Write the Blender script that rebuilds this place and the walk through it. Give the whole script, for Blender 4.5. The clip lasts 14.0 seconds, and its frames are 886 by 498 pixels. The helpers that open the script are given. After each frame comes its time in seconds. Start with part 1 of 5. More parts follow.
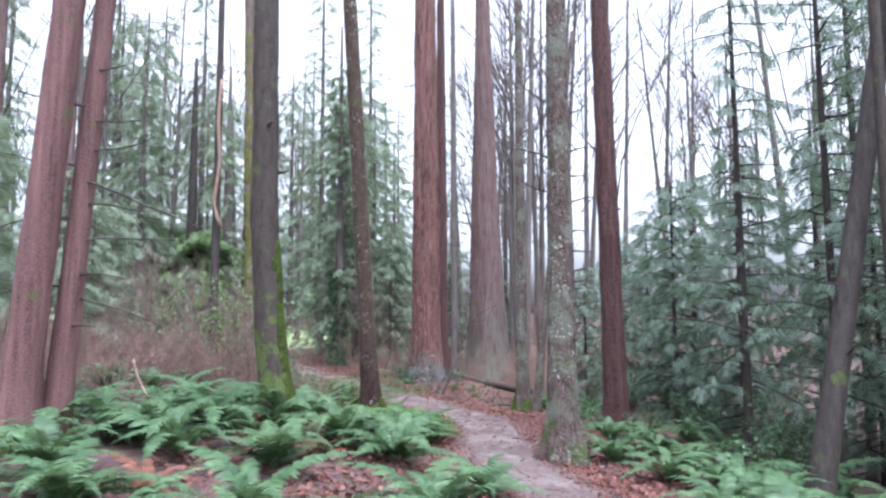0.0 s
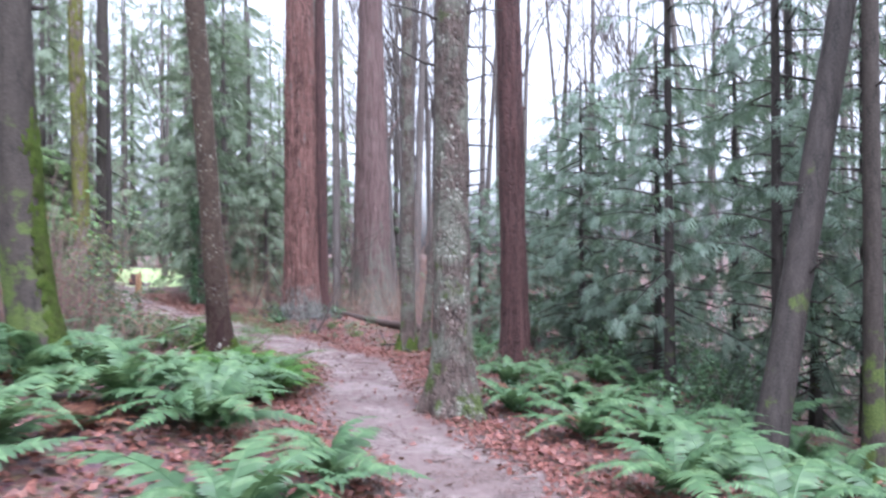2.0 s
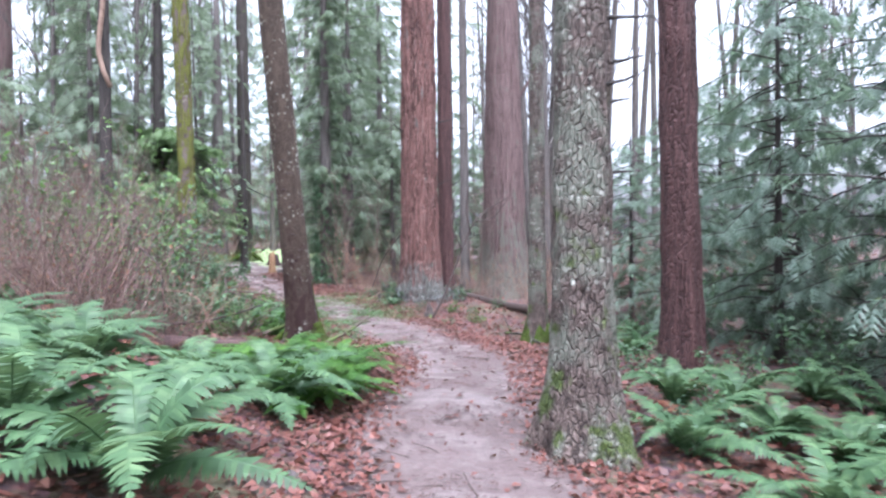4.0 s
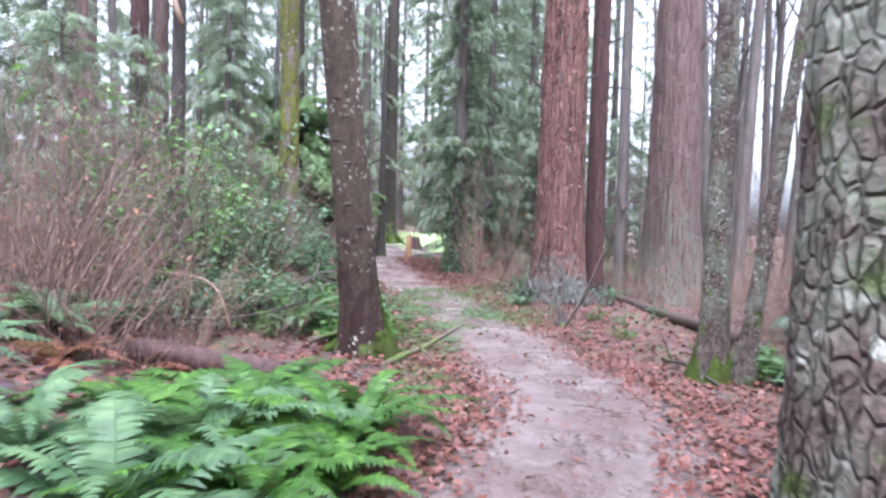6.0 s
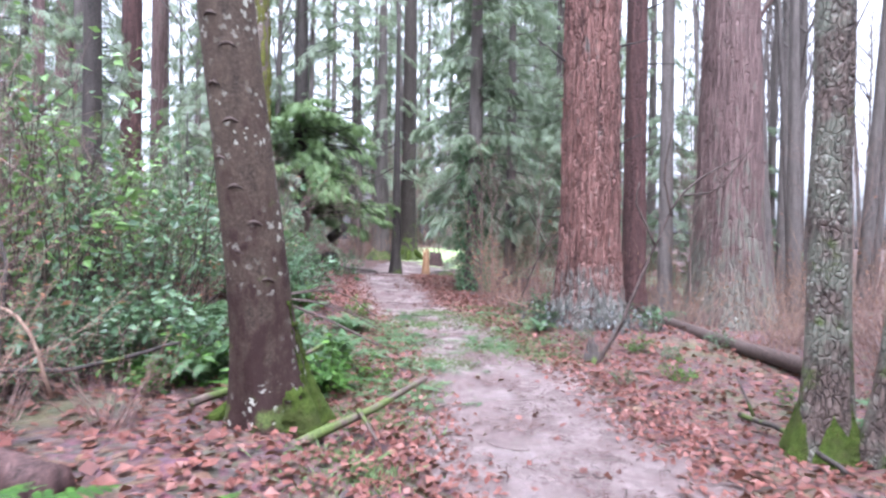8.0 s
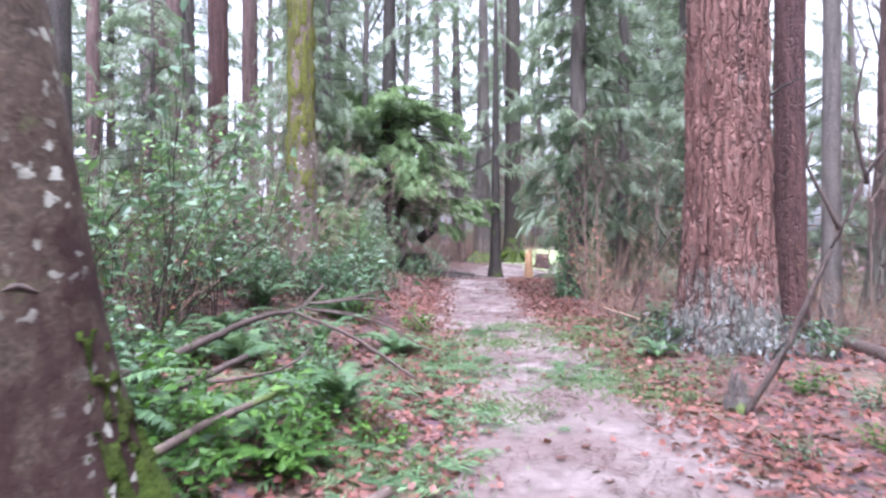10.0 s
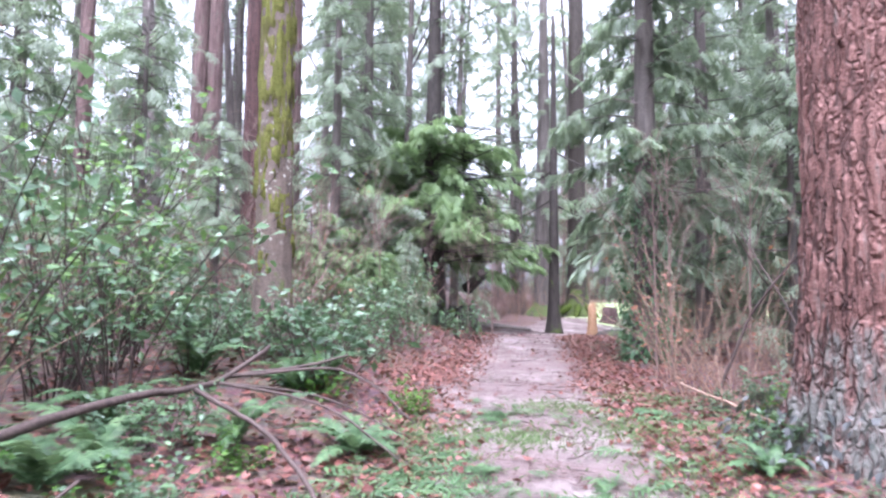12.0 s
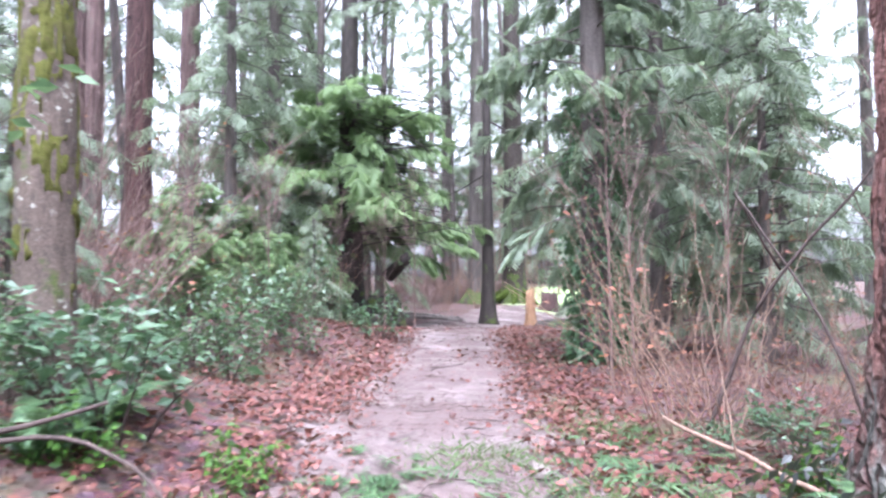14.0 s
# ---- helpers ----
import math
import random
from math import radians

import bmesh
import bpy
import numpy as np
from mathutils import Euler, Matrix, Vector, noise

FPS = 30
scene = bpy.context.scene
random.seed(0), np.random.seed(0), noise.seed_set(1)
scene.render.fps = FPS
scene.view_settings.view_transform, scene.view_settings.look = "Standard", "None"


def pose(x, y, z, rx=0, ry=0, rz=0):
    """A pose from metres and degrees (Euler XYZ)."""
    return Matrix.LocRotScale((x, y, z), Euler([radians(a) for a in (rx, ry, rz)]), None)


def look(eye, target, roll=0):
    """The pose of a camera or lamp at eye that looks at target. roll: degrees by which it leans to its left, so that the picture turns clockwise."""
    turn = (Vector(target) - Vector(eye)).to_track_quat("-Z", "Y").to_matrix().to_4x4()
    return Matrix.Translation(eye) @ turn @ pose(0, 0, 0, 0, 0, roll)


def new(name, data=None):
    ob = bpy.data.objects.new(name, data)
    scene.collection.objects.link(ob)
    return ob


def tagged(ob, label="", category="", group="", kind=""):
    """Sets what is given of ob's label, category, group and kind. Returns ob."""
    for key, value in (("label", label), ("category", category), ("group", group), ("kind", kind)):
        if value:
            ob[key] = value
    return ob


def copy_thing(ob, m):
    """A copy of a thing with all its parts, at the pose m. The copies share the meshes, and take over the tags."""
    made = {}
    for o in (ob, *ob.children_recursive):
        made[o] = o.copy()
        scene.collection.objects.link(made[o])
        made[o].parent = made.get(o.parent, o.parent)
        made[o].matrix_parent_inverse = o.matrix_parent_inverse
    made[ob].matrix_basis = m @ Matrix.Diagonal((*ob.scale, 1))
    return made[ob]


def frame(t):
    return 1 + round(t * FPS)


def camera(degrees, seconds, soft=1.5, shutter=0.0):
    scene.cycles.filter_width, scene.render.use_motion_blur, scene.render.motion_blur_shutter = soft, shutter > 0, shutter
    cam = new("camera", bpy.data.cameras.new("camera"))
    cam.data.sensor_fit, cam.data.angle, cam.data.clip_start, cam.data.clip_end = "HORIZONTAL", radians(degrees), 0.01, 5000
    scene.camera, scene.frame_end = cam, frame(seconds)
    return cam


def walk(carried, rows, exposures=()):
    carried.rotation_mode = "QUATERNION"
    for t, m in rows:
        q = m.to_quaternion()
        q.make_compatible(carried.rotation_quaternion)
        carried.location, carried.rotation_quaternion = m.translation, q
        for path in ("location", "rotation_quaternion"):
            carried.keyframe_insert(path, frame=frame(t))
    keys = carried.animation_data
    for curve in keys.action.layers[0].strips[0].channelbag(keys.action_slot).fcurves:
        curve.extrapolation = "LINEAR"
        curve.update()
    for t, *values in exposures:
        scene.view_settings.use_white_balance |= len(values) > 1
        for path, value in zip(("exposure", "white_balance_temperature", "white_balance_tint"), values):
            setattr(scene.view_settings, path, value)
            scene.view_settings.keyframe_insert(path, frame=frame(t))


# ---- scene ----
cam = camera(67.1, 14.0, soft=2.45, shutter=0.4)
PATH = [
    (0, (0.0, 0.0, 2.5), (0.059, 1.99, 2.69), -0.3),
    (0.5, (0.108, 0.672, 2.472), (0.188, 2.667, 2.601), -0.5),
    (1, (0.224, 1.404, 2.39), (0.407, 3.394, 2.455), -1.0),
    (1.5, (0.42, 2.106, 2.258), (0.681, 4.088, 2.327), -0.9),
    (2, (0.623, 2.831, 2.138), (0.992, 4.797, 2.148), -0.4),
    (2.5, (0.857, 3.58, 2.075), (1.319, 5.524, 2.0), -0.9),
    (3, (1.071, 4.415, 1.918), (1.357, 6.394, 1.875), -0.9),
    (3.5, (1.283, 5.243, 1.82), (1.343, 7.242, 1.797), -1.3),
    (4, (1.418, 5.958, 1.781), (1.346, 7.956, 1.75), -0.7),
    (4.2, (1.471, 6.291, 1.749), (1.363, 8.285, 1.647), -1.0),
    (6.3, (1.746, 10.068, 1.631), (1.155, 11.978, 1.575), 1.2),
    (6.5, (1.76, 10.368, 1.574), (1.167, 12.278, 1.536), 0.1),
    (7, (1.701, 11.131, 1.516), (1.053, 13.023, 1.492), -0.1),
    (7.2, (1.668, 11.405, 1.534), (1.054, 13.309, 1.524), 0.5),
    (9.3, (1.256, 14.366, 1.442), (0.44, 16.191, 1.386), 0.3),
    (9.5, (1.21, 14.623, 1.449), (0.36, 16.433, 1.391), 0.0),
    (10, (1.106, 15.364, 1.366), (0.132, 17.111, 1.357), 0.0),
    (10.5, (0.941, 16.064, 1.346), (-0.061, 17.795, 1.373), 0.4),
    (11, (0.788, 16.754, 1.319), (-0.279, 18.445, 1.368), 0.3),
    (11.5, (0.581, 17.429, 1.341), (-0.515, 19.098, 1.446), 0.6),
    (12, (0.391, 18.1, 1.317), (-0.762, 19.727, 1.464), 0.5),
    (12.5, (0.155, 18.699, 1.379), (-1.019, 20.311, 1.526), 0.7),
    (13, (-0.09, 19.339, 1.392), (-1.208, 20.991, 1.534), 0.2),
    (13.5, (-0.36, 19.926, 1.405), (-1.437, 21.608, 1.504), 0.3),
    (14, (-0.66, 20.573, 1.396), (-1.662, 22.301, 1.499), -0.4),
]
walk(cam, [(t, look(eye, target, roll)) for t, eye, target, roll in PATH],
     [(0, 1.95, 5500, 15), (2.5, 2.15, 5450, 17), (4, 2.25, 5450, 15), (7, 2.42, 5500, 17), (9.5, 2.52, 5500, 21), (11.5, 2.68, 5550, 24), (12.5, 2.74, 5500, 23), (14, 2.78, 5500, 20)])

# ---------------------------------------------------------------- light
world = bpy.data.worlds.new("overcast_sky")
scene.world = world
world.use_nodes = True
wn, wl = world.node_tree.nodes, world.node_tree.links
sky = wn.new("ShaderNodeTexSky")
sky.sky_type = "NISHITA"
sky.sun_disc = False
sky.sun_elevation, sky.sun_rotation = radians(72), radians(160)
sky.air_density, sky.dust_density, sky.ozone_density = 1.0, 6.0, 1.0
grey = wn.new("ShaderNodeHueSaturation")
grey.inputs["Saturation"].default_value = 0.12
wl.new(sky.outputs[0], grey.inputs["Color"])
wl.new(grey.outputs[0], wn["Background"].inputs["Color"])
wn["Background"].inputs["Strength"].default_value = 0.15
sun = new("sun", bpy.data.lights.new("sun", "SUN"))
sun.data.energy, sun.data.angle, sun.data.color = 1.2, radians(60), (1.0, 0.97, 0.94)
sun.matrix_world = look((3.3, -9.2, 30), (0, 0, 0))

# ---------------------------------------------------------------- ground shape
LEVELS = [
    (2.69, 11.34, -0.1), (0.87, 13.2, 0.2), (-0.73, 21.4, -0.2), (0.6, 18.2, -0.2), (2.6, 19.4, -0.35),
    (-1.6, 21, -0.03), (-2.6, 23, 0.0), (-4.15, 27.4, 0.02), (-5.8, 28.4, 0.15), (-3.8, 24.6, 0.08), (0.5, 21.9, -0.14),
    (-8.9, 40.3, 0.1), (-2.1, 10.3, 0.9), (0, 0, 1.05), (0.6, 2.8, 0.69), (1.5, 6.3, 0.3), (1.7, 10.9, 0.1),
    (1.2, 14.6, 0.0), (0.8, 16.7, -0.12), (0.16, 18.7, -0.08), (-0.7, 20.6, -0.05), (-4.9, 8.4, 0.85), (-6, 14, 1.15),
    (-5.9, 23.5, 0.75), (-1.1, 16.3, 0.24), (6, 10, -0.4), (10, 13, -1.1), (0.1, 24.6, 0.15), (2.6, 28.5, -0.3),
    (-13, 44, 0.55), (-11, 35.3, 0.25),
]
HILLS = [(-3.5, 19, 0.35), (-21, 35, 3.1), (-22, 20, 3.0), (-14, 12, 2.3), (-9, 4, 1.6), (-10, 28, 1.2), (14, 4, -1.2), (12, 25, -1.3),
         (6, 36, -0.4), (-4, 50, 0.6), (-30, 60, 2.0), (20, 45, -0.8), (0, -12, 1.6)]
LV = np.array(LEVELS + HILLS)


def height(x, y):
    """Ground level at a place; takes numbers or arrays."""
    x, y = np.asarray(x, float), np.asarray(y, float)
    k = 1.0 / ((x[..., None] - LV[:, 0]) ** 2 + (y[..., None] - LV[:, 1]) ** 2 + 1.5) ** 1.5
    return (k * LV[:, 2]).sum(-1) / k.sum(-1)


def hz(x, y):
    return float(height(x, y))


TRAIL = [(-0.1, -8), (0.0, -3), (0.2, 0.5), (0.9, 3.5), (1.75, 7), (1.75, 9), (1.3, 11.5), (1.35, 14), (1.3, 16.2),
         (0.1, 19.0), (-0.95, 21.3), (-2.4, 23.6), (-3.95, 26.1), (-6.0, 30), (-9.3, 36.3), (-10.2, 41), (-10.2, 46)]


def spline(pts, step):
    """Points along a smooth line through pts."""
    pts = np.array(pts, float)
    ext = np.vstack([2 * pts[0] - pts[1], pts, 2 * pts[-1] - pts[-2]])
    out = []
    for i in range(1, len(ext) - 2):
        a, b, c, d = ext[i - 1:i + 3]
        n = max(1, int(np.linalg.norm(c - b) / step))
        for t in np.arange(n) / n:
            out.append(0.5 * (2 * b + (c - a) * t + (2 * a - 5 * b + 4 * c - d) * t * t + (3 * b - a - 3 * c + d) * t ** 3))
    out.append(pts[-1])
    return np.array(out)


TRAIL_LINE = spline(TRAIL, 0.12)


def off_trail(x, y):
    """Distance from the middle of the trail."""
    d = np.hypot(np.asarray(x)[..., None] - TRAIL_LINE[::3, 0], np.asarray(y)[..., None] - TRAIL_LINE[::3, 1])
    return d.min(-1)


def girth(y):
    """How much wider the trail is than at its start."""
    return 1 + 0.3 * np.clip((np.asarray(y, float) - 14) / 4, 0, 1) + 0.6 * np.clip((np.asarray(y, float) - 32) / 6, 0, 1)


# ---------------------------------------------------------------- materials
def material(name):
    m = bpy.data.materials.new(name)
    m.use_nodes = True
    t = m.node_tree
    b = t.nodes["Principled BSDF"]
    return m, t.nodes, t.links, b


def noise_tex(n, l, vec, scale, detail=4.0, rough=0.6):
    a = n.new("ShaderNodeTexNoise")
    a.inputs["Scale"].default_value, a.inputs["Detail"].default_value, a.inputs["Roughness"].default_value = scale, detail, rough
    l.new(vec, a.inputs["Vector"])
    return a.outputs["Fac"]


def ramp(n, l, fac, stops):
    r = n.new("ShaderNodeValToRGB")
    while len(r.color_ramp.elements) < len(stops):
        r.color_ramp.elements.new(0.5)
    for e, (p, c) in zip(r.color_ramp.elements, stops):
        e.position, e.color = p, (*c, 1)
    l.new(fac, r.inputs[0])
    return r.outputs[0]


def mix(n, l, fac, a, b, mode="MIX"):
    m = n.new("ShaderNodeMix")
    m.data_type, m.blend_type = "RGBA", mode
    for s, v in ((m.inputs[0], fac), (m.inputs[6], a), (m.inputs[7], b)):
        if isinstance(v, (int, float)):
            s.default_value = v
        elif isinstance(v, tuple):
            s.default_value = (*v, 1)
        else:
            l.new(v, s)
    return m.outputs[2]


def calc(n, l, op, a, b=0.0):
    m = n.new("ShaderNodeMath")
    m.operation = op
    for s, v in zip(m.inputs, (a, b)):
        if isinstance(v, (int, float)):
            s.default_value = v
        else:
            l.new(v, s)
    return m.outputs[0]


def span(n, l, v, a, b, c=0.0, d=1.0):
    m = n.new("ShaderNodeMapRange")
    m.interpolation_type = "SMOOTHSTEP"
    l.new(v, m.inputs[0])
    for s, x in zip(m.inputs[1:5], (a, b, c, d)):
        s.default_value = x
    return m.outputs[0]


def bump(n, l, h, strength, dist, bsdf):
    b = n.new("ShaderNodeBump")
    b.inputs["Strength"].default_value, b.inputs["Distance"].default_value = strength, dist
    l.new(h, b.inputs["Height"])
    l.new(b.outputs[0], bsdf.inputs["Normal"])


def coords(n, l, scale=(1, 1, 1)):
    c = n.new("ShaderNodeTexCoord")
    m = n.new("ShaderNodeMapping")
    m.inputs["Scale"].default_value = scale
    l.new(c.outputs["Object"], m.inputs[0])
    return c.outputs["Object"], m.outputs[0]


def bark(name, dark, light, scale=9.0, stretch=0.12, depth=0.03, moss=0.0, moss_top=1.5, lichen=0.0, foot=None, tint=None, cracks=0.0, foot_top=1.7, patch=0.55, plate=None):
    """Bark with upright furrows, their shade deepened in the colour; moss grows up from the foot, lichen in pale spots.
    """
    m, n, l, b = material(name)
    flat, long = coords(n, l, (1, 1, stretch))
    f = noise_tex(n, l, long, scale, 6.0, 0.65)
    g = noise_tex(n, l, flat, 2.2, 3.0)
    h = noise_tex(n, l, flat, 45.0, 2.0)
    col = ramp(n, l, f, [(0.33, dark), (0.52, tuple(0.5 * (a + c) for a, c in zip(dark, light))), (0.7, light)])
    col = mix(n, l, span(n, l, g, 0.42, 0.62, 0.0, patch), col, tint or tuple(0.55 * c for c in light))
    col = mix(n, l, span(n, l, h, 0.4, 0.7, 0.0, 0.35), col, tuple(min(1, 1.5 * c) for c in light))
    xyz = n.new("ShaderNodeSeparateXYZ")
    l.new(flat, xyz.inputs[0])
    wob = n.new("ShaderNodeTexNoise")
    wob.inputs["Scale"].default_value = 22.0 if not cracks else 6.0
    l.new(flat, wob.inputs["Vector"])

    def warped(vec, amount):
        sc, warp = n.new("ShaderNodeVectorMath"), n.new("ShaderNodeVectorMath")
        sc.operation, warp.operation = "SCALE", "ADD"
        sc.inputs["Scale"].default_value = amount
        l.new(wob.outputs["Color"], sc.inputs[0])
        l.new(vec, warp.inputs[0])
        l.new(sc.outputs[0], warp.inputs[1])
        return warp.outputs[0]

    if foot:
        k = calc(n, l, "ADD", span(n, l, xyz.outputs[2], 0.0, foot_top, 0.85, 0.0), span(n, l, f, 0.3, 0.7, -0.45, 0.35))
        k = calc(n, l, "ADD", k, span(n, l, g, 0.3, 0.7, -0.3, 0.3))
        col = mix(n, l, span(n, l, k, 0.1, 0.75), col, foot)
    hh = calc(n, l, "ADD", f, calc(n, l, "MULTIPLY", h, 0.25))
    if cracks:
        wide = noise_tex(n, l, long, 5.0, 3.0)
        v = n.new("ShaderNodeTexVoronoi")
        v.feature = "DISTANCE_TO_EDGE"
        v.inputs["Scale"].default_value = cracks
        _, plates_at = coords(n, l, (1, 1, plate or stretch))
        l.new(warped(plates_at, 0.11 if plate else 0.07), v.inputs["Vector"])
        e = span(n, l, v.outputs["Distance"], 0.0, 0.2 if plate else 0.14)
        e = calc(n, l, "ADD", e, span(n, l, wide, 0.36, 0.6, 0.0, 0.75) if plate else span(n, l, wide, 0.36, 0.56, 0.1, 0.9))
        # Crack colour goes darker to add the shade that shallow furrows lack.
        col = mix(n, l, span(n, l, e, 0.0, 1.0), tuple(0.8 * a + 0.12 * c for a, c in zip(dark, light)) if plate else tuple(0.6 * a + 0.22 * c for a, c in zip(dark, light)), col)
        hh = calc(n, l, "ADD", hh, calc(n, l, "MULTIPLY", e, 0.6))
    if lichen:
        v = n.new("ShaderNodeTexVoronoi")
        v.inputs["Scale"].default_value = 13.0
        v.inputs["Randomness"].default_value = 1.0
        l.new(warped(flat, 0.09), v.inputs["Vector"])
        big = noise_tex(n, l, flat, 1.6, 2.0)
        fine = noise_tex(n, l, flat, 30.0, 3.0)
        k = calc(n, l, "MULTIPLY", span(n, l, calc(n, l, "ADD", v.outputs["Distance"], calc(n, l, "MULTIPLY", fine, 0.35)), 0.5, 0.4), span(n, l, big, 0.56 - 0.16 * lichen, 0.62))
        col = mix(n, l, k, col, (0.33, 0.325, 0.28))
    if moss:
        big = noise_tex(n, l, flat, 3.0, 4.0)
        k = calc(n, l, "ADD", span(n, l, xyz.outputs[2], 0.0, moss_top, moss, 0.0), span(n, l, big, 0.3, 0.75, -0.5, 0.45))
        mossy = ramp(n, l, noise_tex(n, l, flat, 60.0, 3.0), [(0.3, (0.028, 0.046, 0.012)), (0.7, (0.095, 0.12, 0.03))])
        col = mix(n, l, span(n, l, k, 0.25, 0.55), col, mossy)
    l.new(col, b.inputs["Base Color"])
    b.inputs["Roughness"].default_value = 0.75
    b.inputs["Specular IOR Level"].default_value = 0.25
    bump(n, l, hh, 1.0, depth, b)
    return m


def leafy(name, stops, rough=0.45, through_light=0.25, gloss=0.4):
    """Leaves: the shade varies from leaf to leaf and from plant to plant."""
    m, n, l, b = material(name)
    geo, info = n.new("ShaderNodeNewGeometry"), n.new("ShaderNodeObjectInfo")
    r = calc(n, l, "ADD", calc(n, l, "MULTIPLY", geo.outputs["Random Per Island"], 0.65), calc(n, l, "MULTIPLY", info.outputs["Random"], 0.35))
    flat, _ = coords(n, l)
    col = ramp(n, l, r, stops)
    col = mix(n, l, span(n, l, noise_tex(n, l, flat, 14.0, 3.0), 0.35, 0.7, 0.0, 0.45), col, tuple(0.7 * c for c in stops[0][1]))
    l.new(col, b.inputs["Base Color"])
    b.inputs["Roughness"].default_value = rough
    b.inputs["Specular IOR Level"].default_value = gloss
    tr = n.new("ShaderNodeBsdfTranslucent")
    l.new(mix(n, l, 0.25, col, (0.25, 0.35, 0.12)), tr.inputs[0])
    ms = n.new("ShaderNodeMixShader")
    ms.inputs[0].default_value = through_light
    l.new(b.outputs[0], ms.inputs[1])
    l.new(tr.outputs[0], ms.inputs[2])
    l.new(ms.outputs[0], n["Material Output"].inputs[0])
    return m


M_FIR = bark("furrowed_red_fir_bark", (0.0297, 0.0132, 0.0119), (0.264, 0.135, 0.114), 14.0, 0.07, 0.07, foot=(0.125, 0.122, 0.109), foot_top=1.5, tint=(0.172, 0.0792, 0.066), cracks=12.0, plate=0.1)
M_REDCEDAR = bark("smooth_red_cedar_bark", (0.0429, 0.0205, 0.0198), (0.158, 0.0845, 0.0792), 14.0, 0.05, 0.025, moss=0.5, moss_top=0.9, tint=(0.0858, 0.0462, 0.0449))
M_FIR_GREY = bark("furrowed_grey_red_bark", (0.0412, 0.0252, 0.0242), (0.196, 0.129, 0.121), 11.0, 0.085, 0.05, foot=(0.123, 0.116, 0.0952), foot_top=4.5, tint=(0.139, 0.085, 0.0796), cracks=13.0)
M_DARKRED = bark("dark_red_bark", (0.0224, 0.0106, 0.0101), (0.118, 0.0589, 0.055), 14.0, 0.08, 0.03, cracks=22.0, plate=0.25)
M_SCALY = bark("scaly_brown_grey_bark", (0.0231, 0.0158, 0.0139), (0.155, 0.114, 0.0977), 18.0, 0.4, 0.045, moss=0.32, moss_top=2.6, lichen=0.55, tint=(0.152, 0.165, 0.129), cracks=24.0, patch=0.85)
M_SMOOTH = bark("smooth_lichen_bark", (0.0223, 0.0149, 0.0114), (0.084, 0.0594, 0.0436), 10.0, 0.5, 0.018, moss=0.35, moss_top=0.4, lichen=0.8, foot=(0.0248, 0.0114, 0.0099), foot_top=2.4, tint=(0.047, 0.0307, 0.0228))
M_MOSSY = bark("moss_covered_bark", (0.0126, 0.01, 0.00848), (0.0581, 0.0465, 0.039), 12.0, 0.3, 0.02, moss=0.72, moss_top=2.4)
M_GOLDMOSS = bark("grey_maple_bark", (0.0363, 0.0284, 0.0238), (0.132, 0.102, 0.0825), 10.0, 0.3, 0.025, lichen=0.6, moss=0.2, moss_top=3.0, tint=(0.0924, 0.066, 0.0528))
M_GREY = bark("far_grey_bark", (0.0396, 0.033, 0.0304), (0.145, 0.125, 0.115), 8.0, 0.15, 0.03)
M_DARK = bark("dark_wet_bark", (0.0119, 0.0099, 0.00924), (0.0561, 0.0462, 0.0416), 12.0, 0.2, 0.02, moss=0.25, moss_top=3.0)
M_TWIG = bark("dead_twig_bark", (0.0185, 0.0132, 0.0119), (0.0792, 0.0561, 0.0488), 25.0, 0.4, 0.006)
M_CANE = bark("reddish_cane_bark", (0.0673, 0.0393, 0.0348), (0.224, 0.151, 0.132), 20.0, 0.4, 0.004)
M_TANCANE = bark("tan_dry_stem_bark", (0.099, 0.0561, 0.0396), (0.277, 0.191, 0.145), 20.0, 0.4, 0.004)
M_SAPLING = bark("brown_sapling_bark", (0.066, 0.0429, 0.037), (0.205, 0.145, 0.125), 20.0, 0.4, 0.004)
M_LOG = bark("wet_log_bark", (0.012, 0.00644, 0.00601), (0.0813, 0.045, 0.0421), 11.0, 0.25, 0.035)
M_MOSSLOG = bark("mossy_branch_bark", (0.033, 0.0238, 0.0198), (0.112, 0.0825, 0.0693), 12.0, 0.5, 0.012, moss=0.42, moss_top=9.0)
M_CUT = bark("broken_orange_wood", (0.106, 0.0495, 0.0231), (0.304, 0.185, 0.106), 14.0, 0.1, 0.02)

M_FERN = leafy("sword_fern_green", [(0.0, (0.0306, 0.0646, 0.0292)), (0.5, (0.0646, 0.124, 0.0544)), (1.0, (0.129, 0.201, 0.0918))], 0.5, 0.3, 0.3)
M_FERN_B = leafy("bright_fern_green", [(0.0, (0.02, 0.056, 0.0096)), (0.5, (0.0384, 0.1, 0.0136)), (1.0, (0.088, 0.184, 0.0216))], 0.5, 0.3, 0.3)
# Background cedar green is paler than real leaves; distant haze is in the colour.
M_CEDAR = leafy("haze_paled_cedar_green", [(0.0, (0.14, 0.185, 0.13)), (0.5, (0.195, 0.245, 0.17)), (1.0, (0.265, 0.32, 0.215))], 0.5, 0.5, 0.5)
M_CEDAR_B = leafy("fresh_cedar_green", [(0.0, (0.122, 0.19, 0.0912)), (1.0, (0.213, 0.304, 0.137))], 0.5, 0.5, 0.4)
M_HEMLOCK = leafy("hemlock_dark_green", [(0.0, (0.115, 0.168, 0.132)), (0.6, (0.152, 0.212, 0.16)), (1.0, (0.205, 0.265, 0.195))], 0.45, 0.5, 0.5)
M_SALAL = leafy("glossy_evergreen_leaf", [(0.0, (0.0382, 0.0808, 0.0425)), (0.6, (0.068, 0.128, 0.0638)), (1.0, (0.111, 0.196, 0.0765))], 0.4, 0.3, 0.5)
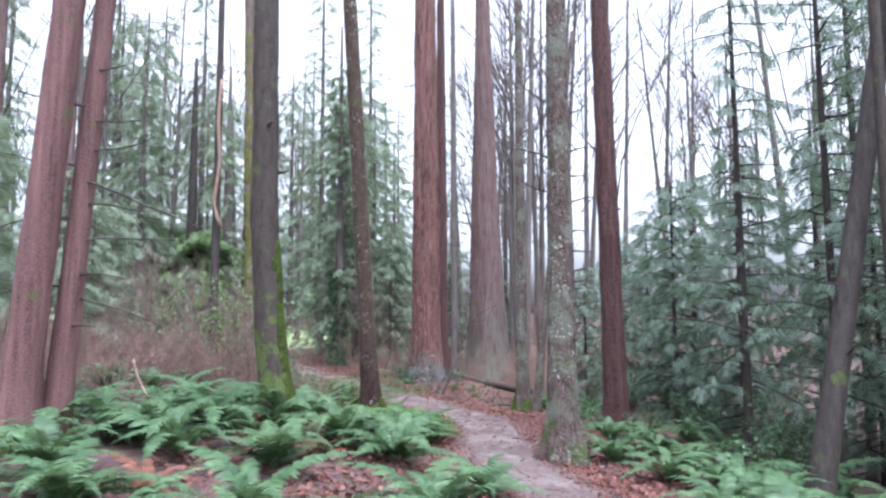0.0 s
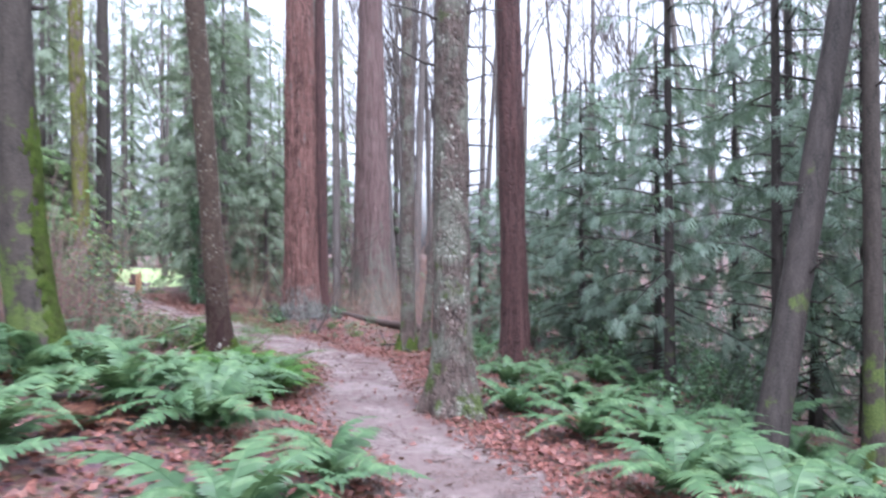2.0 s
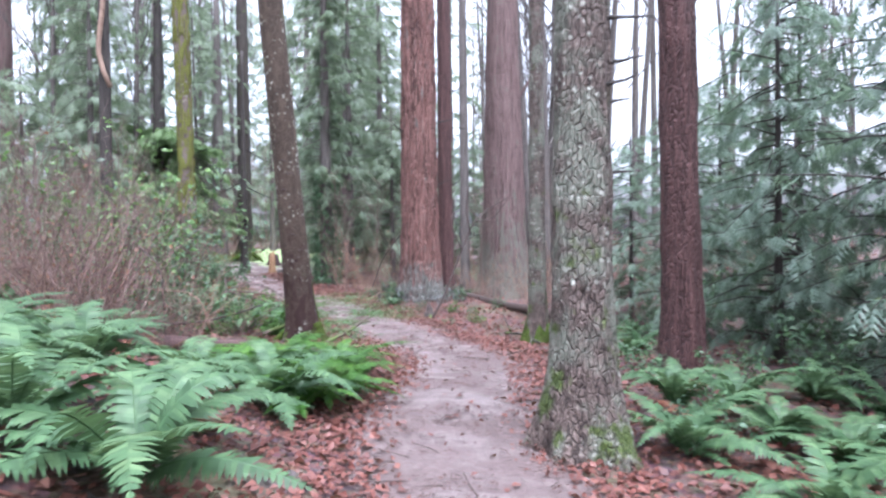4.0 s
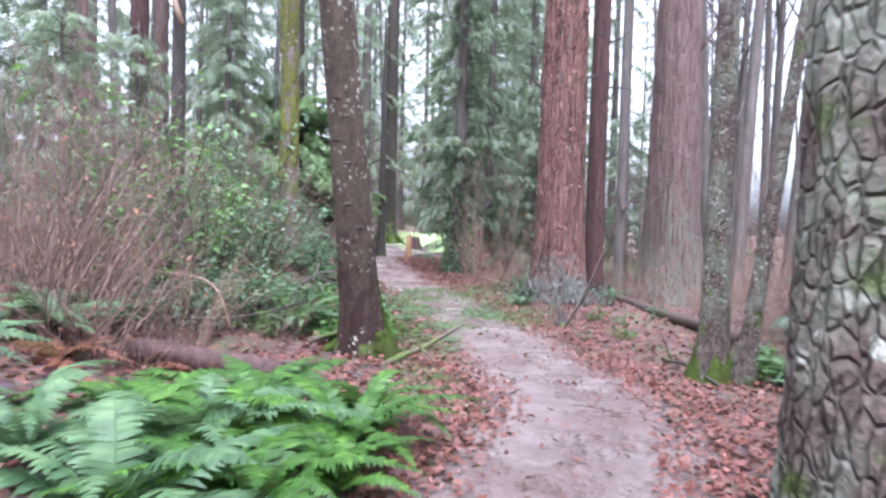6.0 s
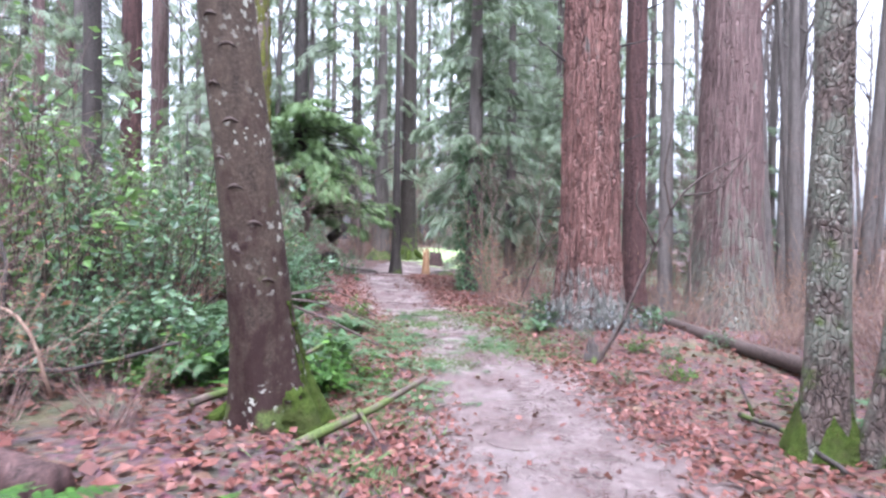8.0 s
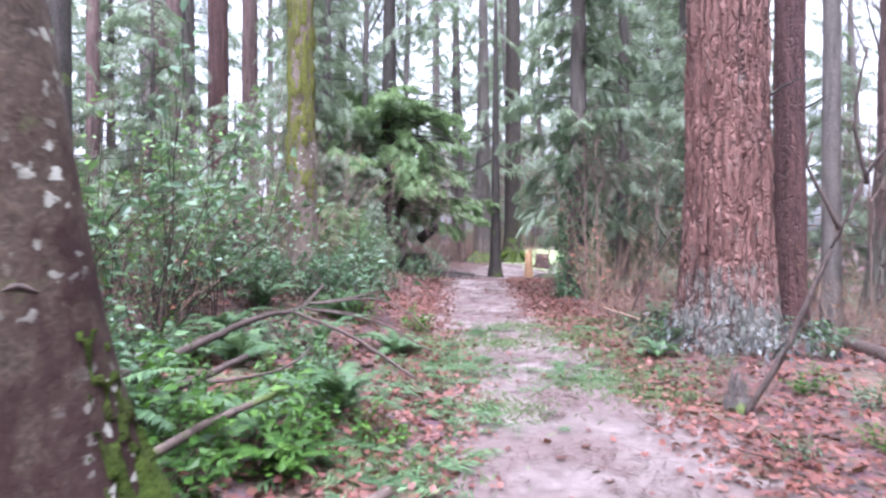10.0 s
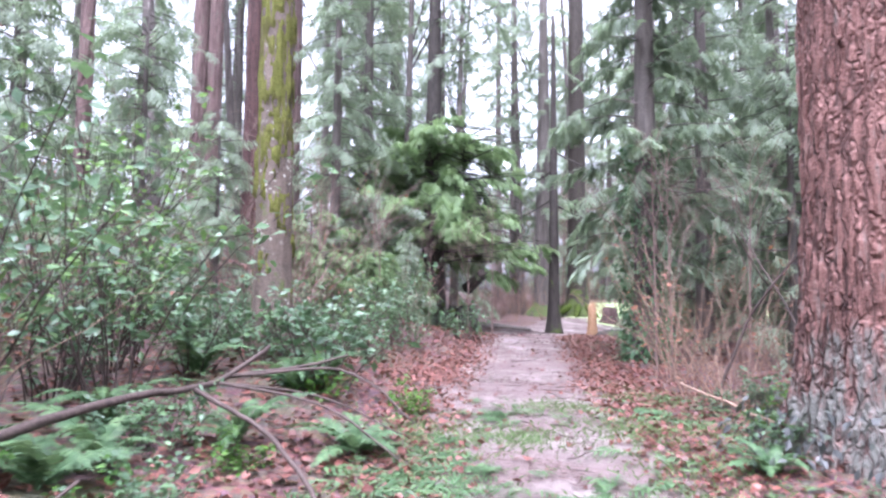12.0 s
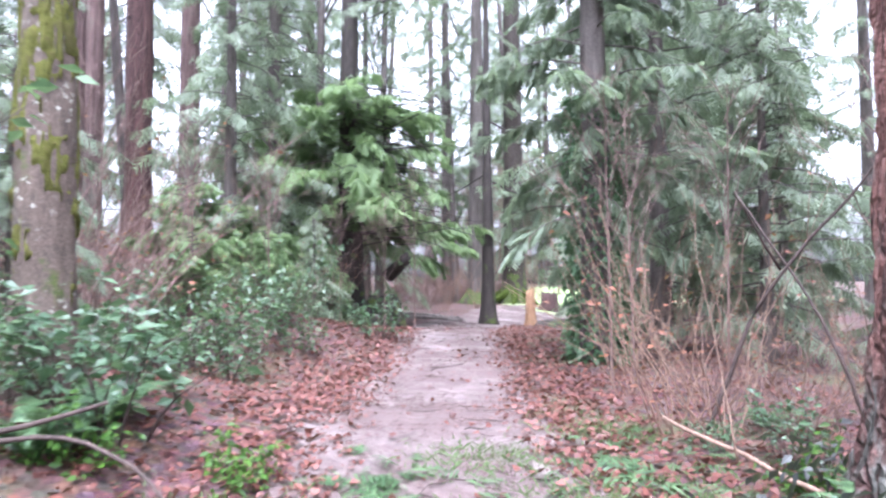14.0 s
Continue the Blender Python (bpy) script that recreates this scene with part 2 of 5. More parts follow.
M_SALAL_B = leafy("yellow_green_leaf", [(0.0, (0.07, 0.14, 0.045)), (1.0, (0.15, 0.27, 0.06))], 0.4, 0.35, 0.5)
M_IVY = leafy("ivy_green", [(0.0, (0.04, 0.095, 0.045)), (1.0, (0.10, 0.19, 0.085))], 0.4, 0.3, 0.5)
M_REDLEAF = leafy("withered_red_leaf", [(0.0, (0.128, 0.048, 0.036)), (0.6, (0.208, 0.088, 0.06)), (1.0, (0.336, 0.136, 0.072))], 0.55, 0.35, 0.3)
M_LITTER = leafy("fallen_leaf_brown", [(0.0, (0.0438, 0.0125, 0.0106)), (0.35, (0.113, 0.0345, 0.0263)), (0.75, (0.169, 0.0626, 0.047)), (1.0, (0.207, 0.119, 0.094))], 0.55, 0.1, 0.4)
M_GRASS = leafy("short_grass_green", [(0.0, (0.08, 0.13, 0.05)), (1.0, (0.17, 0.24, 0.10))], 0.5, 0.35, 0.3)


def mossy(name, dark, light, bare):
    """Cushiony moss: fine tufts, deeper hollows, thin brown patches."""
    m, n, l, b = material(name)
    flat, _ = coords(n, l)
    fine, mid, big = noise_tex(n, l, flat, 90.0, 3.0), noise_tex(n, l, flat, 18.0, 4.0, 0.7), noise_tex(n, l, flat, 4.0, 3.0)
    col = ramp(n, l, calc(n, l, "ADD", calc(n, l, "MULTIPLY", fine, 0.5), calc(n, l, "MULTIPLY", mid, 0.5)), [(0.36, dark), (0.62, light)])
    col = mix(n, l, span(n, l, big, 0.45, 0.65, 0.0, 0.6), col, tuple(0.55 * (a + c) for a, c in zip(dark, bare)))
    col = mix(n, l, span(n, l, mid, 0.55, 0.66, 0.0, 0.55), col, bare)
    l.new(col, b.inputs["Base Color"])
    b.inputs["Roughness"].default_value = 0.95
    b.inputs["Specular IOR Level"].default_value = 0.1
    bump(n, l, calc(n, l, "ADD", fine, calc(n, l, "MULTIPLY", mid, 2.0)), 1.0, 0.03, b)
    return m


M_MOSS = mossy("moss_tuft_green", (0.0216, 0.0396, 0.0072), (0.0864, 0.119, 0.0216), (0.0504, 0.036, 0.0216))
M_DUSTY = leafy("dusty_dark_ivy", [(0.0, (0.018, 0.021, 0.021)), (0.8, (0.045, 0.048, 0.048)), (1.0, (0.048, 0.09, 0.03))], 0.4, 0.15, 0.5)
M_GOLD = mossy("yellow_moss", (0.0608, 0.0702, 0.0169), (0.178, 0.178, 0.0468), (0.103, 0.0796, 0.0468))


def soil():
    m, n, l, b = material("leaf_mould_soil")
    flat, _ = coords(n, l)
    a, c = noise_tex(n, l, flat, 0.5, 4.0), noise_tex(n, l, flat, 9.0, 6.0, 0.7)
    v = n.new("ShaderNodeTexVoronoi")
    v.inputs["Scale"].default_value = 13.0
    l.new(flat, v.inputs["Vector"])
    col = ramp(n, l, c, [(0.3, (0.022, 0.011, 0.01)), (0.5, (0.06, 0.029, 0.025)), (0.72, (0.135, 0.07, 0.058))])
    col = mix(n, l, 0.35, col, v.outputs["Color"], "SOFT_LIGHT")
    col = mix(n, l, span(n, l, a, 0.5, 0.7, 0.0, 0.5), col, (0.075, 0.10, 0.035))
    l.new(col, b.inputs["Base Color"])
    b.inputs["Roughness"].default_value = 0.75
    bump(n, l, calc(n, l, "ADD", c, v.outputs["Distance"]), 0.9, 0.04, b)
    return m


def dirt():
    m, n, l, b = material("trodden_damp_dirt")
    flat, _ = coords(n, l)
    a, c = noise_tex(n, l, flat, 0.9, 5.0, 0.6), noise_tex(n, l, flat, 18.0, 6.0, 0.7)
    d = noise_tex(n, l, flat, 90.0, 2.0)
    p = noise_tex(n, l, flat, 3.5, 4.0, 0.6)
    col = ramp(n, l, c, [(0.3, (0.058, 0.038, 0.035)), (0.55, (0.11, 0.076, 0.072)), (0.75, (0.175, 0.138, 0.132))])
    col = mix(n, l, span(n, l, a, 0.42, 0.62, 0.0, 0.6), col, (0.205, 0.17, 0.165))
    col = mix(n, l, span(n, l, p, 0.47, 0.62, 0.0, 0.75), col, (0.092, 0.064, 0.06))
    col = mix(n, l, span(n, l, d, 0.62, 0.72, 0.0, 0.5), col, (0.075, 0.05, 0.046))
    l.new(col, b.inputs["Base Color"])
    l.new(span(n, l, a, 0.4, 0.62, 0.75, 0.33), b.inputs["Roughness"])
    bump(n, l, calc(n, l, "ADD", c, calc(n, l, "MULTIPLY", p, 1.8)), 0.9, 0.035, b)
    return m


M_SOIL, M_DIRT = soil(), dirt()


# ---------------------------------------------------------------- mesh tools
class Shape:
    """Gathers vertices and faces of one mesh."""

    def __init__(self):
        self.v, self.f, self.n = [], [], 0

    def add(self, v, f):
        v = np.asarray(v, float)
        self.v.append(v)
        self.f.extend([tuple(int(i) + self.n for i in q) for q in f])
        self.n += len(v)
        return self

    def mesh(self, name, mat, smooth=True):
        me = bpy.data.meshes.new(name)
        me.from_pydata(np.vstack(self.v).tolist(), [], self.f)
        if smooth:
            me.polygons.foreach_set("use_smooth", [True] * len(me.polygons))
        me.materials.append(mat)
        me.update()
        return me


def part(name, shape, mat, parent, label="", smooth=True):
    ob = new(name, shape if isinstance(shape, bpy.types.Mesh) else shape.mesh(name, mat, smooth))
    ob.parent = parent
    if label:
        tagged(ob, label)
    return ob


def thing(name, x, y, z, label, category, group="", turn=0.0, scale=1.0):
    ob = new(name)
    ob.empty_display_size = 0.2
    ob.matrix_basis = Matrix.LocRotScale((x, y, z), Euler((0, 0, turn)), (scale,) * 3)
    return tagged(ob, label, category, group)


def tube(shape, line, radii, sides=8, cap=True):
    """A tapered tube along a line."""
    line = np.asarray(line, float)
    radii = np.broadcast_to(np.asarray(radii, float), (len(line),))
    way = np.gradient(line, axis=0)
    way /= np.linalg.norm(way, axis=1)[:, None] + 1e-9
    ref = np.where(np.abs(way[:, 2:3]) > 0.9, np.array([[1.0, 0, 0]]), np.array([[0, 0, 1.0]]))
    u = np.cross(way, ref)
    u /= np.linalg.norm(u, axis=1)[:, None]
    w = np.cross(way, u)
    a = np.arange(sides) * 2 * math.pi / sides
    v = line[:, None] + radii[:, None, None] * (u[:, None] * np.cos(a)[None, :, None] + w[:, None] * np.sin(a)[None, :, None])
    k, f = len(line), []
    for i in range(k - 1):
        for j in range(sides):
            f.append((i * sides + j, i * sides + (j + 1) % sides, (i + 1) * sides + (j + 1) % sides, (i + 1) * sides + j))
    if cap:
        f.append(tuple(range(sides))[::-1])
        f.append(tuple((k - 1) * sides + j for j in range(sides)))
    shape.add(v.reshape(-1, 3), f)


def smooth_noise(x, y, z):
    return noise.noise((x, y, z))


def trunk_shape(r, tall, lean=(0, 0), flare=1.5, sides=24, step=0.35, rough=0.03, ridges=0, bow=(0, 0), taper=0.45, seed=0, sink=0.4, roots=5, plates=None):
    """A trunk from the ground up: flared foot with root lobes, taper, uneven girth and furrows."""
    s = Shape()
    zs = [-sink, -0.15]
    z = 0.0
    while z < tall:
        zs.append(z)
        z += step * (0.45 if z < 1.2 else 1.0) * (1.0 if z < 9 else 2.5)
    zs.append(tall)
    zs = np.array(zs)
    v = []
    for z in zs:
        zc = max(z, 0)
        base = r * (1 - taper * zc / tall) * (1 + (flare - 1) * math.exp(-zc / (0.55 * max(1, 2.2 * r))))
        cx = lean[0] * z + bow[0] * (1 - math.exp(-zc / 1.3))
        cy = lean[1] * z + bow[1] * (1 - math.exp(-zc / 1.3))
        for j in range(sides):
            a = 2 * math.pi * j / sides
            ca, sa = math.cos(a), math.sin(a)
            lobe = 0.22 * (flare - 1) * math.exp(-zc / 0.35) * math.cos(roots * a + seed + 1.3 * math.sin(a + seed))
            big = 2.2 * rough * smooth_noise(ca * 1.2 + seed, sa * 1.2, z * 0.7)
            fine = 0.0
            if ridges:
                fine = ridges * (abs(smooth_noise(ca * r * 14 + seed, sa * r * 14, z * 1.1)) * 2 - 0.5) * 0.06 / max(r, 0.2) * 0.5
                fine += ridges * 0.02 * smooth_noise(ca * r * 30, sa * r * 30 + seed, z * 5.0) / max(r, 0.2) * 0.5
            if plates and z < 9:
                wide, high, deep = plates
                wv = 0.35 * smooth_noise(ca * 4, sa * 4, z * 3 + seed)
                d = noise.voronoi((ca * r / wide + wv, sa * r / wide - wv, z / high + seed))[0]
                fine += deep / r * (min(1.0, (d[1] - d[0]) / 0.35) - 0.6 + 0.5 * smooth_noise(ca * r * 25, sa * r * 25, z * 14))
            q = base * (1 + lobe + big + fine)
            v.append((cx + q * ca, cy + q * sa, z))
    f, k = [], len(zs)
    for i in range(k - 1):
        for j in range(sides):
            f.append((i * sides + j, i * sides + (j + 1) % sides, (i + 1) * sides + (j + 1) % sides, (i + 1) * sides + j))
    f.append(tuple((k - 1) * sides + j for j in range(sides)))
    return s.add(v, f)


def wander(start, way, length, bend, n, rng, sag=0.0):
    """A crooked line for a branch."""
    p, d = np.array(start, float), np.array(way, float)
    d /= np.linalg.norm(d)
    out = [p.copy()]
    for i in range(n):
        d = d + rng.normal(0, bend, 3) + np.array([0, 0, -sag])
        d /= np.linalg.norm(d)
        p = p + d * length / n
        out.append(p.copy())
    return np.array(out)


def stub(parent, mat, z, angle, r, length, thick, lean=(0, 0), rise=0.2, seed=0):
    """A dead branch stub on a trunk."""
    rng = np.random.default_rng(seed)
    s = Shape()
    c = np.array([lean[0] * z + 0.75 * r * math.cos(angle), lean[1] * z + 0.75 * r * math.sin(angle), z])
    line = wander(c, (math.cos(angle), math.sin(angle), rise), length, 0.12, 6, rng)
    tube(s, line, np.linspace(thick, thick * 0.3, len(line)), 6)
    part("branch_stub", s, mat, parent.children[0])


def moss_coat(parent, side, reach, top, mat, label, seed=0, **kw):
    """A cushion of moss over one side of a trunk, thinning out upwards."""
    s = trunk_shape(seed=seed, **kw)
    lean, bow = kw.get("lean", (0, 0)), kw.get("bow", (0, 0))
    for q in s.v[0]:
        z = max(q[2], 0)
        c = np.array([lean[0] * q[2] + bow[0] * (1 - math.exp(-z / 1.3)), lean[1] * q[2] + bow[1] * (1 - math.exp(-z / 1.3))])
        d = q[:2] - c
        a = math.atan2(d[1], d[0]) - side
        k = math.cos(a) - math.cos(reach) + 0.3 * noise.noise((d[0] * 7, d[1] * 7, z * 2.2 + seed)) + 0.45 * noise.noise((d[0] * 26, d[1] * 26, z * 12))
        k += 0.5 * math.exp(-z / 0.2) - max(0.0, z - top) * 0.7
        q[:2] = c + d * (1.02 + 0.09 * min(1.0, 2.5 * k) * (1 + 0.5 * noise.noise((d[0] * 60, d[1] * 60, z * 40))) if k > 0 else 0.8)
    part("moss_coat", s, mat, parent, label)


# ---------------------------------------------------------------- ground
def ground():
    inner = np.arange(-14, 12.01, 0.16), np.arange(-8, 48.01, 0.16)
    far_x = np.concatenate([[-600, -250, -120, -70, -45, -32, -24, -18], inner[0], [14, 18, 25, 35, 55, 90, 180, 600]])
    far_y = np.concatenate([[-600, -200, -80, -40, -22, -13], inner[1], [52, 58, 66, 80, 110, 170, 300, 800]])
    X, Y = np.meshgrid(far_x, far_y, indexing="ij")
    Z = height(X, Y)
    d = off_trail(X, Y)
    lump = np.array([[noise.noise((x * 1.7, y * 1.7, 0)) * 0.06 + noise.noise((x * 5, y * 5, 3)) * 0.03 for y in far_y] for x in far_x])
    Z = Z + lump * np.clip((d - 0.6) / 0.8, 0, 1) - 0.03 * np.clip(1.2 - d, 0, 1)
    nx, ny = X.shape
    i = np.arange(nx * ny).reshape(nx, ny)
    f = np.stack([i[:-1, :-1], i[1:, :-1], i[1:, 1:], i[:-1, 1:]], -1).reshape(-1, 4)
    s = Shape().add(np.stack([X, Y, Z], -1).reshape(-1, 3), f)
    ob = new("ground", s.mesh("ground", M_SOIL))
    tagged(ob, "forest floor of dark soil and fallen brown leaves", "ground", kind="structure")


def trail():
    line = TRAIL_LINE
    way = np.gradient(line, axis=0)
    way /= np.linalg.norm(way, axis=1)[:, None]
    side = np.stack([way[:, 1], -way[:, 0]], -1)
    cols = np.linspace(-1, 1, 25)
    v = []
    for p, q in zip(line, side):
        wl_ = 0.98 + 0.22 * noise.noise((p[0] * 0.9, p[1] * 0.9, 7)) + 0.2 * noise.noise((p[0] * 4, p[1] * 4, 9)) + 0.1 * noise.noise((p[0] * 11, p[1] * 11, 29))
        wr = 0.98 + 0.22 * noise.noise((p[0] * 0.9, p[1] * 0.9, 17)) + 0.2 * noise.noise((p[0] * 4, p[1] * 4, 19)) + 0.1 * noise.noise((p[0] * 11, p[1] * 11, 39))
        wide = float(girth(p[1]))
        for c in cols:
            xy = p + q * c * (wl_ if c < 0 else wr) * wide
            z = hz(*xy) + 0.012 - 0.05 * abs(c) ** 6
            z += 0.012 * noise.noise((xy[0] * 6, xy[1] * 6, 2)) + 0.010 * noise.noise((xy[0] * 2, xy[1] * 2, 5))
            v.append((xy[0], xy[1], z))
    k, w, f = len(line), len(cols), []
    for i in range(k - 1):
        for j in range(w - 1):
            f.append((i * w + j, i * w + j + 1, (i + 1) * w + j + 1, (i + 1) * w + j))
    ob = new("path", Shape().add(v, f).mesh("path", M_DIRT))
    tagged(ob, "trodden pinkish brown dirt path, damp, winding between trees", "path", kind="structure")


ground()
trail()


# ---------------------------------------------------------------- large trees
def tree(name, x, y, r, tall, mat, label, category="tree", group="", z=None, **kw):
    t = thing(name, x, y, hz(x, y) if z is None else z, label, category, group)
    part("trunk", trunk_shape(r, tall, **kw), mat, t)
    return t


big_fir = tree("fir_tree", 0.1, 24.75, 0.53, 20, M_FIR, "huge fir trunk with furrowed red-brown bark beside the path", sides=220, step=0.1, ridges=0.8,
               flare=1.5, rough=0.02, taper=0.35, seed=3, roots=6, plates=(0.06, 0.5, 0.032))
for zz, aa in ((4.0, 3.6), (4.05, 5.6), (3.3, 4.4), (5.6, 4.0), (5.5, 5.2), (7.2, 4.6), (2.4, 5.2)):
    stub(big_fir, M_FIR, zz, aa, 0.56, 0.14, 0.06, rise=0.1, seed=int(zz * 10))
stub(big_fir, M_DARK, 3.1, 0.0, 0.5, 0.6, 0.025, rise=0.5, seed=5)
stub(big_fir, M_DARK, 4.6, 3.6, 0.5, 0.9, 0.03, rise=0.9, seed=6)
stub(big_fir, M_DARK, 4.9, 0.2, 0.5, 0.7, 0.03, rise=0.4, seed=7)

second_fir = tree("fir_tree", 0.75, 27.0, 0.25, 18, M_DARKRED, "slender dark red conifer trunk close behind a huge fir", sides=28, step=0.3, ridges=0.8, flare=1.35, seed=5)
for zz, aa, ln in ((2.6, 0.2, 0.3), (3.5, 5.9, 0.4), (4.6, 3.2, 0.35), (5.3, 0.0, 0.7), (6.4, 6.0, 0.6)):
    stub(second_fir, M_DARK, zz, aa, 0.24, ln, 0.022, rise=0.25, seed=int(zz * 11))
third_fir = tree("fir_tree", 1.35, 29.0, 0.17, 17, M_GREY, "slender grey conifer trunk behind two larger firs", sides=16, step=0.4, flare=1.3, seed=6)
for zz in (2.0, 3.1, 4.2, 5.6, 6.8):
    stub(third_fir, M_DARK, zz, 0.3 * zz, 0.17, 0.5, 0.02, rise=0.3, seed=int(zz * 7))

grey_fir = tree("fir_tree", 2.7, 28.9, 0.80, 20, M_FIR_GREY, "massive fir with grey-purple bark and a broad flared foot", sides=150, step=0.16, ridges=0.6, plates=(0.09, 0.7, 0.018),
                flare=1.45, rough=0.03, taper=0.75, seed=8, roots=5)
stub(grey_fir, M_FIR_GREY, 3.6, -0.2, 0.72, 0.22, 0.11, rise=0.1, seed=2)
stub(grey_fir, M_FIR_GREY, 5.4, -0.3, 0.62, 0.18, 0.09, rise=0.1, seed=3)
stub(grey_fir, M_FIR_GREY, 6.6, 0.0, 0.55, 1.6, 0.06, rise=1.3, seed=4)

scaly = tree("spruce_tree", 2.36, 11.5, 0.245, 15, M_SCALY, "scaly brown and grey conifer trunk with lichen beside the path", sides=90, step=0.06, ridges=0.6, plates=(0.05, 0.1, 0.006), flare=1.85,
             rough=0.025, taper=0.5, lean=(0.004, 0), seed=2, roots=4)
for zz, aa, ln in ((3.2, 0.1, 0.35), (3.55, -0.3, 0.42), (3.9, 0.2, 0.35), (4.4, -0.2, 0.45), (4.9, 0.1, 0.5), (5.2, 3.3, 0.7), (5.3, -0.1, 0.6), (2.9, 0.2, 0.25),
                   (4.6, 3.0, 0.6), (6.0, 0.1, 0.6), (6.2, 3.2, 0.7), (3.0, -0.5, 0.3), (2.3, 0.0, 0.25)):
    stub(scaly, M_DARK, zz, aa, 0.22, ln, 0.022, rise=0.1 + 0.25 * (zz > 5), seed=int(zz * 13), lean=(0.004, 0))

dark_fir = tree("cedar_tree", 4.15, 14.55, 0.25, 16, M_DARKRED, "straight dark red conifer trunk among ferns", sides=40, step=0.2, ridges=0.9, flare=1.3, lean=(-0.012, 0), taper=0.35, seed=11)
for zz, aa in ((2.3, 0.1), (4.8, 0.2)):
    stub(dark_fir, M_DARKRED, zz, aa, 0.22, 0.12, 0.04, seed=int(zz * 3))

pair = thing("alder_tree", 2.75, 18.85, hz(2.75, 18.85), "pair of grey trunks joined at a bright mossy foot", "tree")
part("trunk", trunk_shape(0.165, 14, lean=(0.005, 0), flare=1.6, sides=30, step=0.2, ridges=0.5, rough=0.05, seed=4), M_SCALY, pair)
part("trunk", trunk_shape(0.10, 11, lean=(0.12, 0.02), flare=1.8, sides=20, step=0.25, ridges=0.4, rough=0.05, seed=9), M_SCALY, pair)
pair.children[1].location = (0.34, -0.15, 0)
part("foot_moss", trunk_shape(0.19, 0.62, flare=1.75, sides=26, step=0.09, ridges=1.2, rough=0.09, seed=14, taper=0.35), M_MOSS, pair, "bright green moss")
part("foot_moss", trunk_shape(0.13, 0.42, flare=2.0, sides=20, step=0.08, ridges=1.2, rough=0.1, seed=15, taper=0.35), M_MOSS, pair, "bright green moss")
pair.children[-1].location = (0.34, -0.15, 0)

moss_tree = tree("alder_tree", -2.12, 10.4, 0.225, 14, M_MOSSY, "dark trunk with green moss down one side, bowed at the foot", sides=36, step=0.16, ridges=0.5,
                 flare=1.35, lean=(-0.004, 0), bow=(-0.36, 0), rough=0.03, taper=0.3, seed=6)
moss_coat(moss_tree, 0.05, 0.85, 2.4, M_MOSS, "bright green moss on the outer curve", 6, r=0.225, tall=6, sides=72, step=0.06, flare=1.35, lean=(-0.004, 0), bow=(-0.36, 0), rough=0.03, taper=0.13)
for zz, aa, ln in ((3.9, 0.3, 0.16), (4.6, 5.2, 0.3), (2.8, 4.4, 0.05)):
    stub(moss_tree, M_DARK, zz, aa, 0.2, ln, 0.035, lean=(-0.08, 0), seed=int(zz * 5))
lichen_tree = tree("alder_tree", -1.3, 16.9, 0.213, 14, M_SMOOTH, "leaning smooth brown trunk spotted with pale lichen, mossy foot", sides=44, step=0.12, ridges=0.25,
                   flare=1.65, lean=(-0.045, -0.15), rough=0.03, taper=0.35, seed=7)
for zz, aa in ((2.0, 4.6), (2.1, 5.5), (2.6, 3.9), (3.4, 5.3), (4.0, 0.1), (1.2, 3.6), (2.35, 0.1)):
    stub(lichen_tree, M_SMOOTH, zz, aa, 0.21, 0.05, 0.03, seed=int(zz * 9), lean=(-0.045, -0.15))
for zz, aa in ((0.75, 4.2), (0.95, 5.0), (1.3, 4.7), (1.5, 5.4), (1.62, 4.0), (1.75, 4.9), (1.95, 4.4), (2.2, 5.0), (2.45, 4.5), (2.7, 5.2), (0.6, 4.8), (1.1, 5.6), (2.9, 4.7), (3.2, 4.2)):
    s, n_ = Shape(), 9
    rr = 0.222 - 0.008 * zz + 0.045 * math.exp(-zz / 0.5)
    arc = [(-0.045 * zz + rr * math.cos(aa + q), -0.15 * zz + rr * math.sin(aa + q), zz + 0.012 * math.cos(9 * q)) for q in np.linspace(-0.28, 0.28, n_)]
    tube(s, arc, 0.004 + 0.009 * np.sin(np.linspace(0, math.pi, n_)), 5)
    part("branch_scar", s, M_TWIG, lichen_tree.children[0])
for k, (a, ln) in enumerate(((3.5, 0.8),)):
    s = Shape()
    line = wander((0.12 * math.cos(a), 0.12 * math.sin(a), 0.2), (math.cos(a), math.sin(a), -0.45), ln, 0.12, 7, np.random.default_rng(k), 0.03)
    tube(s, line, np.linspace(0.085, 0.015, 8), 8)
    part("root", s, M_MOSS, lichen_tree, "moss-covered root")

moss_coat(lichen_tree, 0.5, 0.75, 0.2, M_MOSS, "thick green moss round the foot", 7, r=0.213, tall=0.95, sides=64, step=0.06, flare=1.75, lean=(-0.045, -0.15), rough=0.03, taper=0.05)

